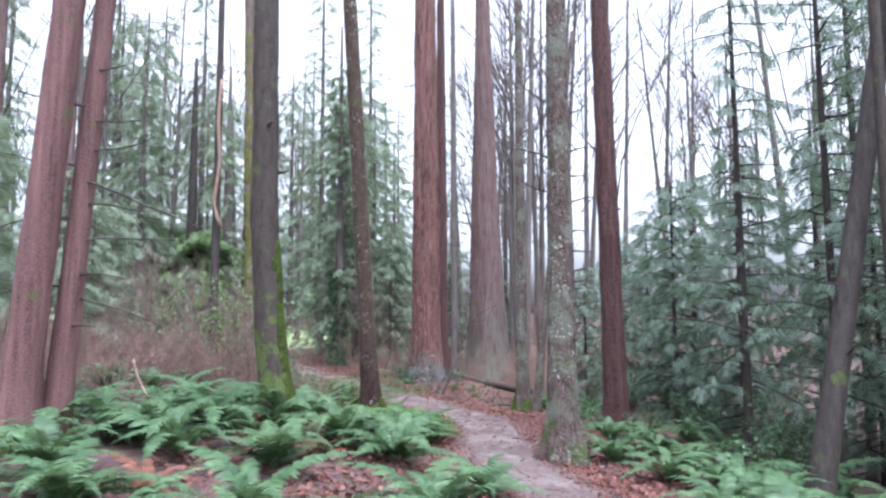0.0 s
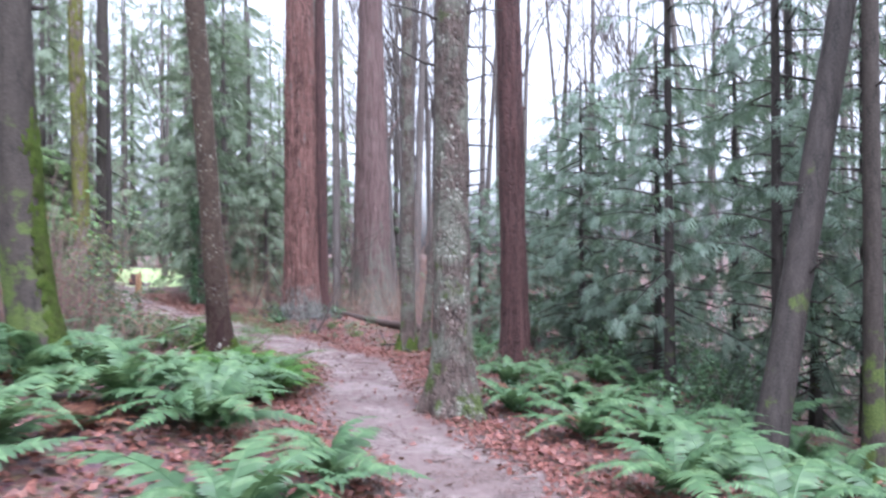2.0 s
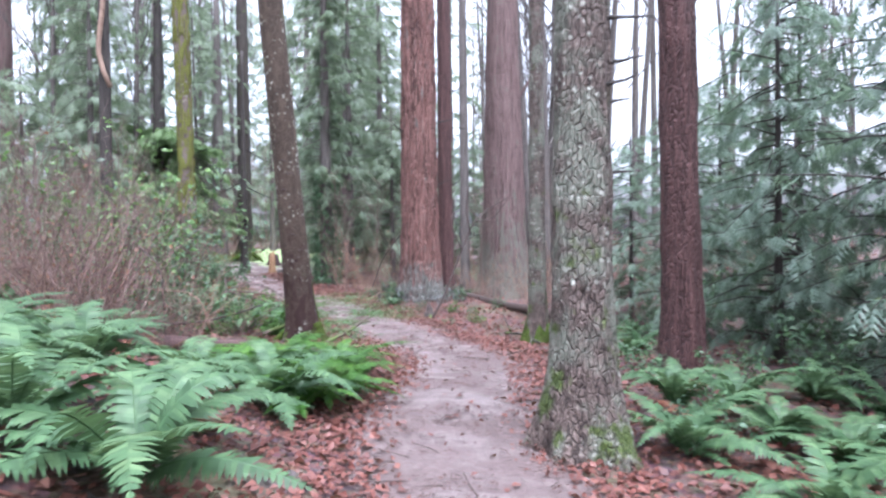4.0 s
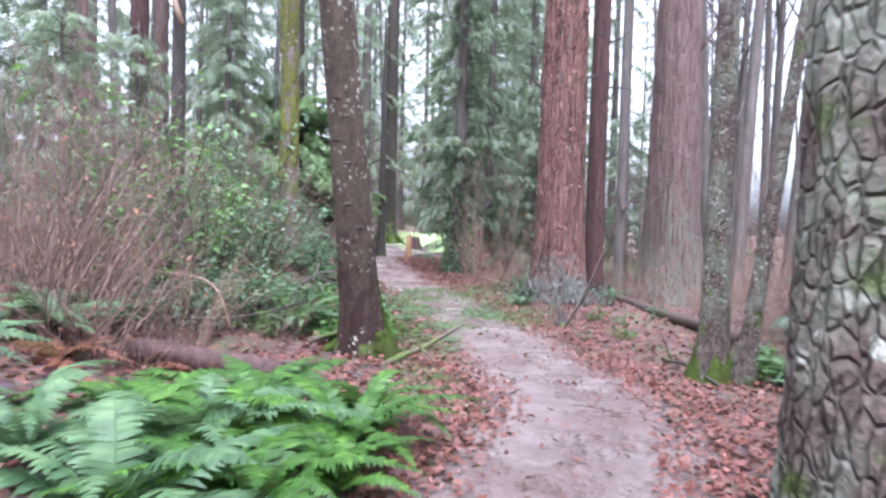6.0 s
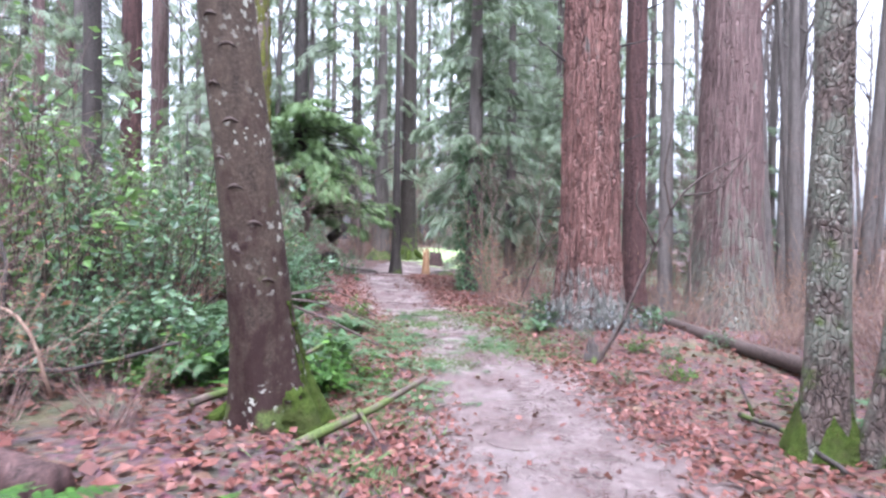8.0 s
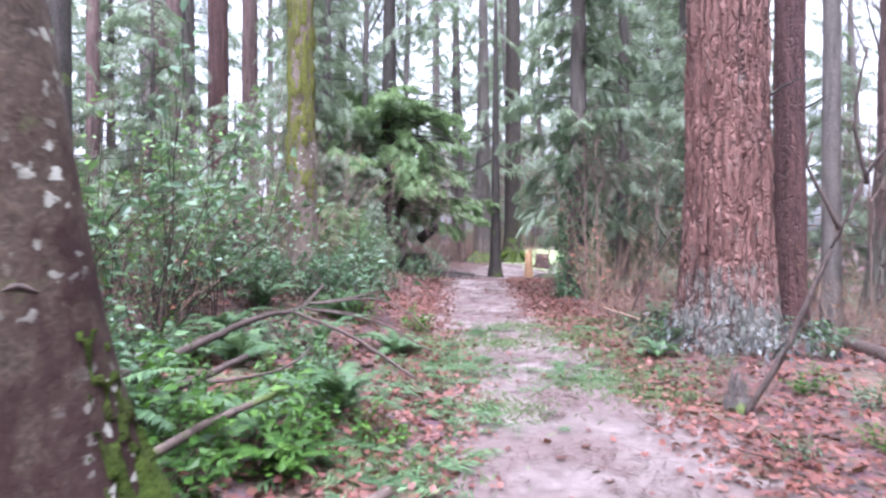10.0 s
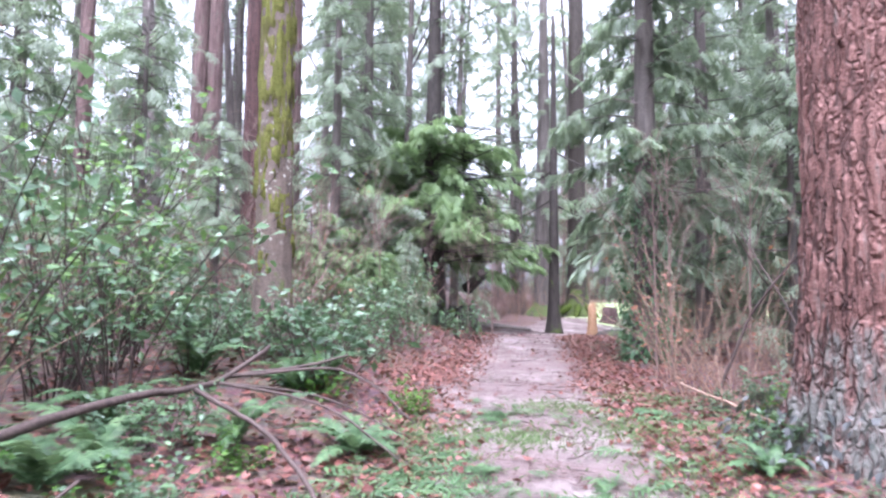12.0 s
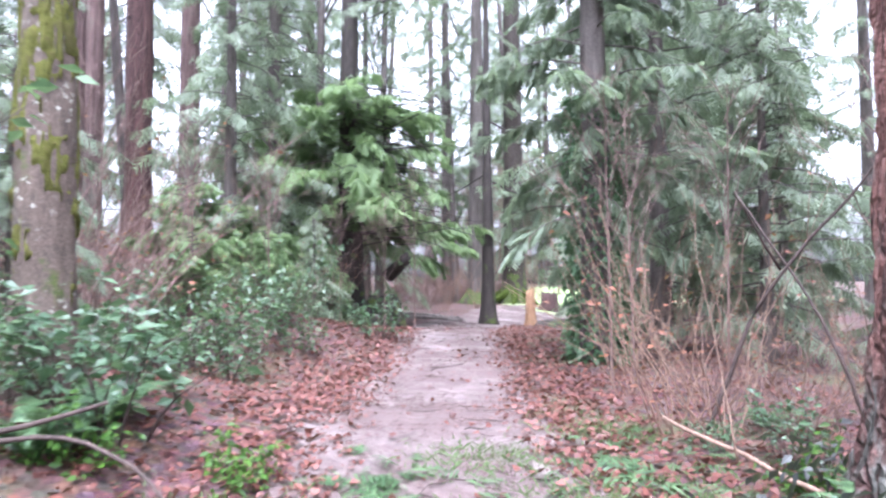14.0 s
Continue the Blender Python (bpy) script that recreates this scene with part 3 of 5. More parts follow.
twin = thing("cedar_tree", -5.0, 8.45, hz(-5.0, 8.45), "two close reddish cedar trunks with bare dead lower branches", "tree")
part("trunk", trunk_shape(0.22, 14, lean=(0.075, 0), flare=1.5, sides=40, step=0.16, ridges=0.7, rough=0.03, seed=21), M_REDCEDAR, twin)
part("trunk", trunk_shape(0.16, 13, lean=(0.066, 0.01), flare=1.4, sides=30, step=0.2, ridges=0.7, rough=0.03, seed=22), M_REDCEDAR, twin)
twin.children[1].location = (0.3, 0.35, 0)
rng = np.random.default_rng(4)
for zz, aa, ln in ((1.5, -0.2, 0.5), (1.9, 0.2, 1.2), (2.2, -0.1, 0.7), (2.6, 0.3, 1.3), (3.1, 0.1, 1.0), (3.4, -0.1, 1.6), (3.8, 0.4, 0.9), (2.9, 3.3, 1.2), (3.6, 3.0, 1.5),
                   (4.4, 3.4, 1.3), (4.9, 0.0, 0.4), (2.0, 3.0, 0.9), (4.2, 0.2, 0.6)):
    s = Shape()
    line = wander((0.3 + 0.08 * zz, 0.3, zz), (math.cos(aa), math.sin(aa), 0.05), ln, 0.1, 9, rng, 0.02)
    tube(s, line, np.linspace(0.018, 0.005, 10), 5)
    part("dead_branch", s, M_DARK, twin)

slanted = tree("alder_tree", 5.5, 9.5, 0.175, 12, M_DARK, "dark trunk leaning away from the path", sides=24, step=0.3, lean=(0.2, 0.0), flare=1.2, rough=0.04, taper=0.35, seed=31, ridges=0.3)
for zz, aa in ((3.2, 3.0), (4.1, 0.4), (2.2, 5.0)):
    stub(slanted, M_DARK, zz, aa, 0.16, 0.3, 0.02, lean=(0.2, 0), rise=0.5, seed=int(zz * 7))
slim = tree("alder_tree", 6.45, 9.0, 0.1, 12, M_MOSSY, "slim mossy trunk at the edge of the hemlocks", sides=16, step=0.4, seed=36)
edge_tree = tree("alder_tree", 6.95, 9.15, 0.14, 12, M_DARK, "dark trunk at the edge of the hemlocks", sides=16, step=0.4, seed=37)
for zz in (2.4, 3.3, 4.2):
    stub(slim, M_DARK, zz, 2.6 * zz, 0.09, 0.3, 0.014, rise=0.4, seed=int(zz * 6))
    stub(edge_tree, M_DARK, zz + 0.3, 2.2 * zz, 0.13, 0.35, 0.018, rise=0.3, seed=int(zz * 8))
gold = tree("maple_tree", -5.95, 23.5, 0.215, 14, M_GOLDMOSS, "trunk sheathed in yellow-green moss above a bare grey foot", sides=34, step=0.16, ridges=0.4, lean=(-0.03, 0.02), flare=1.4,
            rough=0.04, taper=0.25, seed=33)
s = trunk_shape(0.215, 12, sides=60, step=0.07, ridges=1.4, lean=(-0.03, 0.02), flare=1.0, rough=0.04, taper=0.25, seed=33)
v = s.v[0]
for q in v:
    c = np.array([-0.03 * q[2], 0.02 * q[2]])
    d = q[:2] - c
    keep = 0.8 * noise.noise((d[0] * 6, d[1] * 6, q[2] * 2.6)) + 0.5 * noise.noise((d[0] * 20, d[1] * 20, q[2] * 13)) > 0.62 - 0.325 * min(q[2], 2.6)
    q[:2] = c + d * (1.07 if keep else 0.82)
part("moss_sleeve", s, M_GOLD, gold, "yellow-green moss")


# ---------------------------------------------------------------- conifer foliage
def spray(rng, size, n=4):
    """One flat spray of evergreen foliage: a midrib with tapering side lobes."""
    v, f = [], []
    w = 0.52 * size / n
    v += [(0, 0, 0), (size, 0, -0.12 * size), (0.4 * size, 0.03 * size, 0), (0.4 * size, -0.03 * size, 0)]
    f += [(0, 3, 1, 2)]
    for i in range(n):
        t = (i + 0.6) / (n + 0.4)
        ln = size * 0.55 * (1 - 0.75 * t) + 0.06 * size
        for sgn in (-1, 1):
            k = len(v)
            x = t * size * 0.9
            tip = (x + ln * 0.75, sgn * ln * 0.8, -0.1 * size * t - 0.12 * ln - 0.14 * size * rng.random())
            v += [(x - 0.5 * w, 0, -0.1 * size * t), (x + 0.5 * w, 0, -0.1 * size * t), tip]
            f.append((k, k + 1, k + 2))
            if n > 5:
                v += [(x + 0.62 * ln + 0.5 * w, sgn * 0.5 * ln, -0.1 * size * t - 0.02 * ln)]
                f.append((k + 1, k + 3, k + 2))
    return np.array(v), f


def rotation(d, roll):
    d = d / (np.linalg.norm(d) + 1e-9)
    up = np.array([0, 0, 1.0]) if abs(d[2]) < 0.95 else np.array([1.0, 0, 0])
    y = np.cross(up, d)
    y /= np.linalg.norm(y)
    z = np.cross(d, y)
    c, s = math.cos(roll), math.sin(roll)
    return np.stack([d, c * y + s * z, -s * y + c * z], 1)


def crown(rng, low, top, reach, branches, size, droop, thin=1.0, lean=(0, 0), per=16, taper_to=0.6, lobes=4, hang=0.0):
    """Limbs and foliage of a conifer, as two shapes."""
    limbs, leaves = Shape(), Shape()
    kinds = [spray(rng, 1.0, lobes) for _ in range(6)]
    for b in range(branches):
        q = (b + rng.random()) / branches
        z = low + (top - low) * q
        a = b * 2.4 + rng.normal(0, 0.5)
        ln = reach * (1 - taper_to * q ** 1.3) * rng.choice((0.45, 0.75, 1.0, 1.15)) * rng.uniform(0.8, 1.1)
        line = wander((lean[0] * z, lean[1] * z, z), (math.cos(a), math.sin(a), rng.uniform(-0.15, 0.5)), ln, 0.08, 8, rng, droop)
        tube(limbs, line[[0, 3, 5, 8]], np.linspace(0.022, 0.005, 4), 3, cap=False)
        m = max(4, int(per * thin * ln / reach))
        for i in range(m):
            t = 0.18 + 0.82 * (i + rng.random()) / m
            k = min(7, int(t * 8))
            p = line[k] + (line[k + 1] - line[k]) * (t * 8 - k)
            d = line[k + 1] - line[k]
            d = d / np.linalg.norm(d)
            side = np.cross(d, (0, 0, 1.0))
            d = d * rng.uniform(0.4, 1.0) + side * rng.uniform(-1, 1) + np.array([0, 0, rng.uniform(-0.75, 0.05) - hang * rng.random()])
            v, f = kinds[rng.integers(6)]
            leaves.add(p + (v * size * rng.uniform(0.6, 1.25)) @ rotation(d, rng.normal(0, 0.6)).T, f)
    return limbs, leaves


def conifer(name, x, y, tall, r, low, reach, branches, size, droop, mat, trunk_mat, label, seed, thin=1.0, group="", lean=(0, 0), per=16, scale=1.0, top=None, taper_to=0.6, lobes=4, hang=0.0):
    rng = np.random.default_rng(seed)
    t = thing(name, x, y, hz(x, y), label, "tree", group, scale=scale)
    part("trunk", trunk_shape(r, tall, lean=lean, flare=1.35, sides=14, step=0.5, rough=0.03, taper=0.8, seed=seed), trunk_mat, t)
    limbs, leaves = crown(rng, low, top or tall * 0.98, reach, branches, size, droop, thin, lean, per, taper_to, lobes, hang)
    part("bough_frame", limbs, trunk_mat, t)
    part("crown", leaves, mat, t, smooth=False)
    return t


CEDAR = "cedar with drooping sprays of green foliage"
HEM = "young dark green hemlock with layered drooping boughs"
cedar_main = conifer("cedar_tree", -11.1, 35.4, 16, 0.41, 2.2, 3.3, 115, 0.55, 0.07, M_CEDAR_B, M_DARK, "old cedar with dark spreading foot and fresh green hanging boughs", 71, per=25, top=6.6, taper_to=0.35, lobes=6, hang=0.5)
for c in cedar_main.children[1:]:
    c.location = (-1.1, -0.1, 0)
s = Shape()
tube(s, [(0.2, -0.1, 1.35), (0.6, -0.15, 1.62), (0.92, -0.2, 1.85)], [0.19, 0.17, 0.15], 10)
part("branch_stub", s, M_DARK, cedar_main, "sawn-off stub")
for k, (a, ln) in enumerate(((3.5, 0.7), (4.3, 0.6), (5.4, 0.8), (6.1, 0.7))):
    s = Shape()
    tube(s, wander((0.25 * math.cos(a), 0.25 * math.sin(a), 0.75), (0.55 * math.cos(a), 0.55 * math.sin(a), -0.8), 1.1 * ln + 0.3, 0.05, 7, np.random.default_rng(k), 0.0), np.linspace(0.19, 0.1, 8), 8)
    part("root", s, M_DARK, cedar_main)
limbs, leaves = crown(np.random.default_rng(76), 8.4, 14.5, 2.6, 36, 0.48, 0.12, 1.0, (0, 0), 18, 0.4, 4, 0.5)
part("bough_frame", limbs, M_DARK, cedar_main)
part("upper_crown", leaves, M_CEDAR, cedar_main, "grey-green upper foliage", smooth=False)

cedar_a = conifer("cedar_tree", -3.85, 30.9, 16, 0.26, 2.0, 2.1, 115, 0.4, 0.09, M_CEDAR, M_GREY, "cedar trunk wrapped in ivy with drooping green boughs", 72, per=18, top=14, lobes=6, hang=0.6)
cedar_b = conifer("cedar_tree", -1.6, 33.0, 7, 0.12, 0.4, 2.2, 90, 0.42, 0.08, M_CEDAR, M_GREY, CEDAR, 73, group="background cedars", per=24, hang=0.5)
cedar_tall = conifer("cedar_tree", -3.4, 33.4, 14.5, 0.2, 0.9, 2.6, 120, 0.55, 0.09, M_CEDAR, M_GREY, "tall cedar with ragged hanging grey-green boughs", 74, group="tall cedars", per=15, taper_to=0.5, hang=0.6)
cedar_young = conifer("cedar_tree", -12.6, 33.4, 2.6, 0.05, 0.15, 1.1, 40, 0.4, 0.05, M_CEDAR_B, M_DARK, "young cedar with fresh green fans near the ground", 75, group="young cedars", per=18, lobes=6, hang=0.3)
hem_a = conifer("hemlock_tree", 7.0, 14.6, 6.6, 0.09, 0.1, 2.2, 110, 0.32, 0.09, M_HEMLOCK, M_DARK, HEM, 81, group="young hemlocks", per=25, hang=0.4)
hem_b = conifer("hemlock_tree", 8.4, 12.2, 5.2, 0.09, 0.1, 2.1, 95, 0.32, 0.09, M_HEMLOCK, M_DARK, HEM, 82, group="young hemlocks", per=24, hang=0.4)
hem_tall = conifer("hemlock_tree", 6.0, 12.4, 12, 0.085, 1.2, 1.6, 90, 0.3, 0.06, M_HEMLOCK, M_DARK, "thin black-stemmed hemlock with sparse dark needles", 83, group="thin hemlocks", per=13, hang=0.5)
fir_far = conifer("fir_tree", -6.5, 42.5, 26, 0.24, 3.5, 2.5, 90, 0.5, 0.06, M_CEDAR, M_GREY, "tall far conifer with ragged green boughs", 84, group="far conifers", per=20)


def copies(ob, places, seed):
    rng = np.random.default_rng(seed)
    for x, y, sc in places:
        m = Matrix.LocRotScale((x, y, hz(x, y) - 0.03), Euler((0, 0, rng.uniform(0, 6.28))), None)
        c = copy_thing(ob, m)
        c.scale = (sc, sc, sc * rng.uniform(0.92, 1.1))


copies(hem_a, [(6.2, 16.4, 0.85), (9.6, 16.0, 1.1), (7.6, 18.6, 1.0), (5.6, 18.8, 0.75), (5.2, 21.5, 0.7), (7.6, 22.5, 0.9)], 1)
copies(hem_b, [(11.4, 13.0, 1.1), (8.9, 8.6, 0.85), (11.0, 8.2, 1.0)], 2)
copies(hem_tall, [(6.9, 11.1, 1.05), (8.2, 10.2, 1.1), (9.3, 13.9, 1.3), (8.6, 11.4, 1.1), (8.0, 9.0, 0.95)], 3)
copies(cedar_b, [(1.4, 35.5, 0.9), (3.8, 38.0, 1.0),
                 (-11.5, 25.0, 0.9), (-10.5, 21.5, 0.9), (-12.6, 18.6, 1.1), (-18.5, 25.5, 1.5), (-1.6, 38.0, 1.1), (-5.3, 39.2, 1.1), (-9.0, 17.0, 0.8), (-15.5, 22.0, 1.3), (-8.6, 24.6, 0.5), (-19.5, 29.5, 1.6), (-10.9, 32.3, 0.36), (-9.9, 31.2, 0.28), (-12.2, 32.6, 0.45)], 4)
copies(cedar_tall, [(-4.2, 36.8, 1.0), (-2.9, 39.4, 1.1), (-4.4, 43.2, 1.15), (-13.6, 32.3, 0.95), (-14.6, 34.8, 1.2), (-17.2, 37.6, 1.25), (-16.2, 41.4, 1.1), (-20.5, 41.0, 1.3),
                    (-24.5, 37.0, 1.4)], 79)
rng = np.random.default_rng(77)
copies(cedar_tall, [(-27 + 3.0 * k + rng.normal(0, 0.6), 73 + rng.uniform(0, 7), rng.uniform(1.6, 2.0)) for k in range(9)], 78)
copies(cedar_young, [(-11.9, 32.0, 0.9), (-10.7, 31.0, 0.7), (-13.6, 34.6, 1.1), (-12.9, 31.6, 1.0), (-9.7, 29.6, 0.6), (-11.6, 33.4, 0.8), (-10.9, 28.8, 0.9), (-9.0, 27.4, 0.5)], 80)
copies(fir_far, [(-15.5, 46.5, 1.0), (-3.6, 45.0, 1.0), (-19.5, 42.0, 1.0), (-22.5, 46.0, 1.1), (-26.0, 38.0, 1.0), (-24.5, 28.0, 1.0), (-20.5, 21.5, 0.9), (-28.0, 31.5, 1.1), (-17.0, 15.0, 0.9), (0.5, 46.0, 1.0),
                 (-22.0, 56.0, 1.1), (-30, 48, 1.2), (-33, 38, 1.2), (-32, 24, 1.1), (-27, 18, 1.0), (-9, 86, 1.1), (-20, 80, 1.2), (-28, 66, 1.2), (-14, 82, 1.0), (-26, 84, 1.2), (-3, 80, 1.0), (3, 66, 1.0), (-5, 88, 1.2), (-17, 90, 1.2)], 5)

vine_tree = tree("alder_tree", -6.1, 19.7, 0.13, 17, M_DARK, "dark slender trunk with a pale vine hanging from it", sides=16, step=0.4, seed=57)
s = Shape()
tube(s, spline([(0.1, -0.1, 9.2), (0.05, -0.2, 8.0), (0.12, -0.22, 6.6), (0.0, -0.22, 5.4), (0.25, -0.25, 4.7)], 0.3), 0.05, 6)
part("hanging_vine", s, M_TANCANE, vine_tree, "pale peeling hanging vine")

black_pole = tree("hemlock_tree", -9.6, 38.7, 0.2, 11, M_DARK, "thin dark brown conifer stem standing alone at the path's end", sides=14, step=0.4, flare=1.6, seed=51, taper=0.7)
for k, (zz, aa, ln) in enumerate(((4.6, 3.3, 1.7), (4.4, 0.2, 2.0), (5.6, 3.0, 1.2), (6.2, 0.4, 1.4))):
    s = Shape()
    tube(s, wander((0, 0, zz), (math.cos(aa), math.sin(aa), -0.7), ln, 0.06, 8, np.random.default_rng(k), -0.04), np.linspace(0.04, 0.01, 9), 5)
    part("dead_branch", s, M_DARK, black_pole)
far_mossy = tree("maple_tree", -12.0, 46.0, 0.43, 18, M_MOSSY, "thick grey trunk with mossy spreading roots by the clearing", sides=24, step=0.3, flare=1.9, ridges=0.6, seed=53, taper=0.3)
for k, a in enumerate((3.6, 4.4, 5.2, 6.0)):
    s = Shape()
    tube(s, wander((0.35 * math.cos(a), 0.35 * math.sin(a), 0.5), (math.cos(a), math.sin(a), -0.4), 1.2, 0.08, 7, np.random.default_rng(k), 0.02), np.linspace(0.2, 0.04, 8), 8)
    part("root", s, M_MOSS, far_mossy, "moss-covered spreading root")
end_tree = conifer("hemlock_tree", -13.25, 45.2, 19, 0.45, 4.2, 2.6, 46, 0.45, 0.10, M_CEDAR, M_GREY, "thick grey conifer trunk with thin ragged boughs at the clearing", 54, per=24, top=14, taper_to=0.3)
part("root", trunk_shape(0.5, 0.9, flare=1.8, sides=18, step=0.15, ridges=0.8, rough=0.08, seed=55, taper=0.4), M_MOSSY, end_tree, "mossy root foot")
red_bank = tree("fir_tree", -18.4, 33.1, 0.4, 22, M_DARKRED, "tall dark red trunk on the wooded bank", sides=28, step=0.3, flare=1.35, seed=44, taper=0.25, ridges=0.6)
for zz in (3.4, 4.2, 5.1, 5.9, 6.8, 7.7):
    stub(red_bank, M_DARK, zz, 5.2 + 0.4 * math.sin(9 * zz), 0.38, 0.25, 0.03, seed=int(zz * 10))
for x, y, r in ((-19.6, 35.9, 0.36), (-21.6, 33.7, 0.3), (-22.4, 33.6, 0.36), (-13.0, 24.6, 0.15)):
    tree("fir_tree", x, y, r, 22, M_FIR_GREY, "tall straight reddish trunk on the wooded bank", group="bank trunks", sides=18, step=0.5, flare=1.3, seed=int(-x * 7), taper=0.3)


# ---------------------------------------------------------------- bare trees
def bare(seed, tall, r, twig=1.0):
    rng = np.random.default_rng(seed)
    tr, limbs = trunk_shape(r, tall, lean=(rng.normal(0, 0.03), rng.normal(0, 0.03)), flare=1.3, sides=10, step=0.8, rough=0.06, taper=0.85, seed=seed), Shape()
    for i in range(13):
        z = tall * rng.uniform(0.3, 0.97)
        a = rng.uniform(0, 6.28)
        ln = (tall - z) * 0.5 + 0.9
        line = wander((0.02 * z, 0, z), (math.cos(a) * 0.6, math.sin(a) * 0.6, 1.0), ln, 0.1, 7, rng)
        tube(limbs, line[[0, 2, 4, 7]], twig * np.linspace(0.045, 0.012, 4), 3, cap=False)
        for k in range(5):
            j = rng.integers(2, 7)
            tube(limbs, wander(line[j], line[j] - line[j - 1] + rng.normal(0, 0.18, 3), ln * 0.4, 0.12, 2, rng), math.sqrt(twig) * np.linspace(0.016, 0.005, 3), 3, cap=False)
    return tr, limbs


def bare_tree(x, y, seed, tall, r):
    t = thing("bare_tree", x, y, hz(x, y), "leafless slender grey tree against the white sky", "tree", "leafless trees")
    tr, limbs = bare(seed, tall, r)
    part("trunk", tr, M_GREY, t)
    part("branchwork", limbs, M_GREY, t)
    return t


sapling = thing("alder_sapling", -15.2, 48.0, hz(-15.2, 48.0), "slender leafless pale brown alder saplings in a thicket", "tree", "alder thicket")
tr, limbs = bare(66, 6.5, 0.03, 0.3)
part("trunk", tr, M_SAPLING, sapling)
part("branchwork", limbs, M_SAPLING, sapling)
rng = np.random.default_rng(15)
copies(sapling, [(rng.uniform(-21, -13.4), rng.uniform(46.5, 58), rng.uniform(0.6, 1.25)) for _ in range(46)], 16)
copies(sapling, [(-3.2, 29.4, 0.66), (-2.7, 28.6, 0.55), (-1.8, 29.6, 0.6), (0.2, 30.2, 0.7), (1.9, 27.9, 0.6), (2.0, 31.2, 0.7), (4.2, 26.6, 0.6), (5.0, 28.2, 0.7), (-0.2, 27.4, 0.5)], 17)
copies(sapling, [(rng.uniform(-9.5, -4.2), rng.uniform(15.2, 19.5), rng.uniform(0.3, 0.6)) for _ in range(22)], 18)
copies(sapling, [(rng.uniform(-14, -7.5), rng.uniform(20, 33), rng.uniform(0.35, 0.65)) for _ in range(14)], 19)
copies(fir_far, [(-18.2, 55.0, 0.9), (-15.0, 62.0, 1.0), (-8.0, 60.0, 0.9), (-11.0, 66.0, 1.0)], 20)

bare_a, bare_b, bare_c = bare_tree(9.0, 33.0, 61, 21, 0.17), bare_tree(12.5, 30.0, 62, 17, 0.14), bare_tree(5.5, 38.0, 63, 24, 0.19)
rng = np.random.default_rng(12)
for k in range(96):
    if k < 72:
        b = rng.uniform(-3, 50)
        d = rng.uniform(27, 62)
        x, y = d * math.sin(radians(b)), 3 + d * math.cos(radians(b))
        if x < 4 or abs(x - 2.7) < 1.5:
            x += 4
    else:
        x, y = rng.uniform(-34, -9), rng.uniform(14, 58)
        if off_trail(np.array(x), np.array(y)) < 2.5:
            x -= 4
    ob = (bare_a, bare_b, bare_c)[k % 3]
    copies(ob, [(x, y, rng.uniform(0.8, 1.15))], 100 + k)


# ---------------------------------------------------------------- ferns
def frond_mesh(name, length, arch, seed, mat, pairs=30):
    """One arching fern frond along +x: a stalk with narrow leaflets on both sides."""
    rng = np.random.default_rng(seed)
    s = Shape()
    t = np.linspace(0, 1, 13)
    bend = rng.normal(0, 0.06)
    xs, zs = length * (0.30 * t + 0.62 * t ** 1.5), length * (arch * np.sin(t * 2.45) - 0.06 * t)
    ys = bend * length * t ** 2
    line = np.stack([xs, ys, zs], -1)
    tube(s, line, np.linspace(0.006, 0.0015, 13), 3, cap=False)
    for i in range(pairs):
        q = 0.14 + 0.85 * i / pairs
        k = min(11, int(q * 12))
        p = line[k] + (line[k + 1] - line[k]) * (q * 12 - k)
        d = line[k + 1] - line[k]
        d /= np.linalg.norm(d)
        side = np.cross((0, 0, 1.0), d)
        side /= np.linalg.norm(side)
        ln = length * 0.14 * (math.sin(math.pi * min(1, 0.22 + 0.80 * q)) ** 0.7) * rng.uniform(0.85, 1.1)
        w = length * 0.016
        for sg in (-1, 1):
            o = side * sg + d * 0.35 + np.array([0, 0, rng.uniform(-0.35, 0.05)])
            a, b = p - d * w, p + d * w
            m1, m2 = p + o * ln * 0.6 - d * w * 0.9, p + o * ln * 0.6 + d * w * 0.9
            s.add([a, b, m2, m1, p + o * ln - np.array([0, 0, 0.12 * ln])], [(0, 1, 2, 3), (3, 2, 4)])
    return s.mesh(name, mat, False)


FRONDS = [frond_mesh("frond", ln, ar, 10 + i, M_FERN) for i, (ln, ar) in enumerate(((0.95, 0.36), (0.8, 0.46), (1.1, 0.30), (0.7, 0.55), (0.9, 0.24)))]
FRONDS_B = [frond_mesh("frond", ln, ar, 30 + i, M_FERN_B) for i, (ln, ar) in enumerate(((0.9, 0.36), (0.75, 0.48), (1.05, 0.3)))]


def fern(x, y, size, seed, bright=False, count=17, label="", kinds=None):
    rng = np.random.default_rng(seed)
    t = thing("sword_fern", x, y, hz(x, y), label or ("bright green sword fern with arching fronds" if bright else "green sword fern with arching fronds on leaf litter"), "fern", "ferns", scale=size)
    kinds = kinds or (FRONDS_B if bright else FRONDS)
    for i in range(count):
        ob = part("frond", kinds[rng.integers(len(kinds))], None, t)
        ob.rotation_euler = (rng.normal(0, 0.15), rng.uniform(-0.45, 0.12), i * 6.283 / count + rng.normal(0, 0.2))
        sc = rng.uniform(0.7, 1.15)
        ob.scale = (sc, sc, sc)
    return t


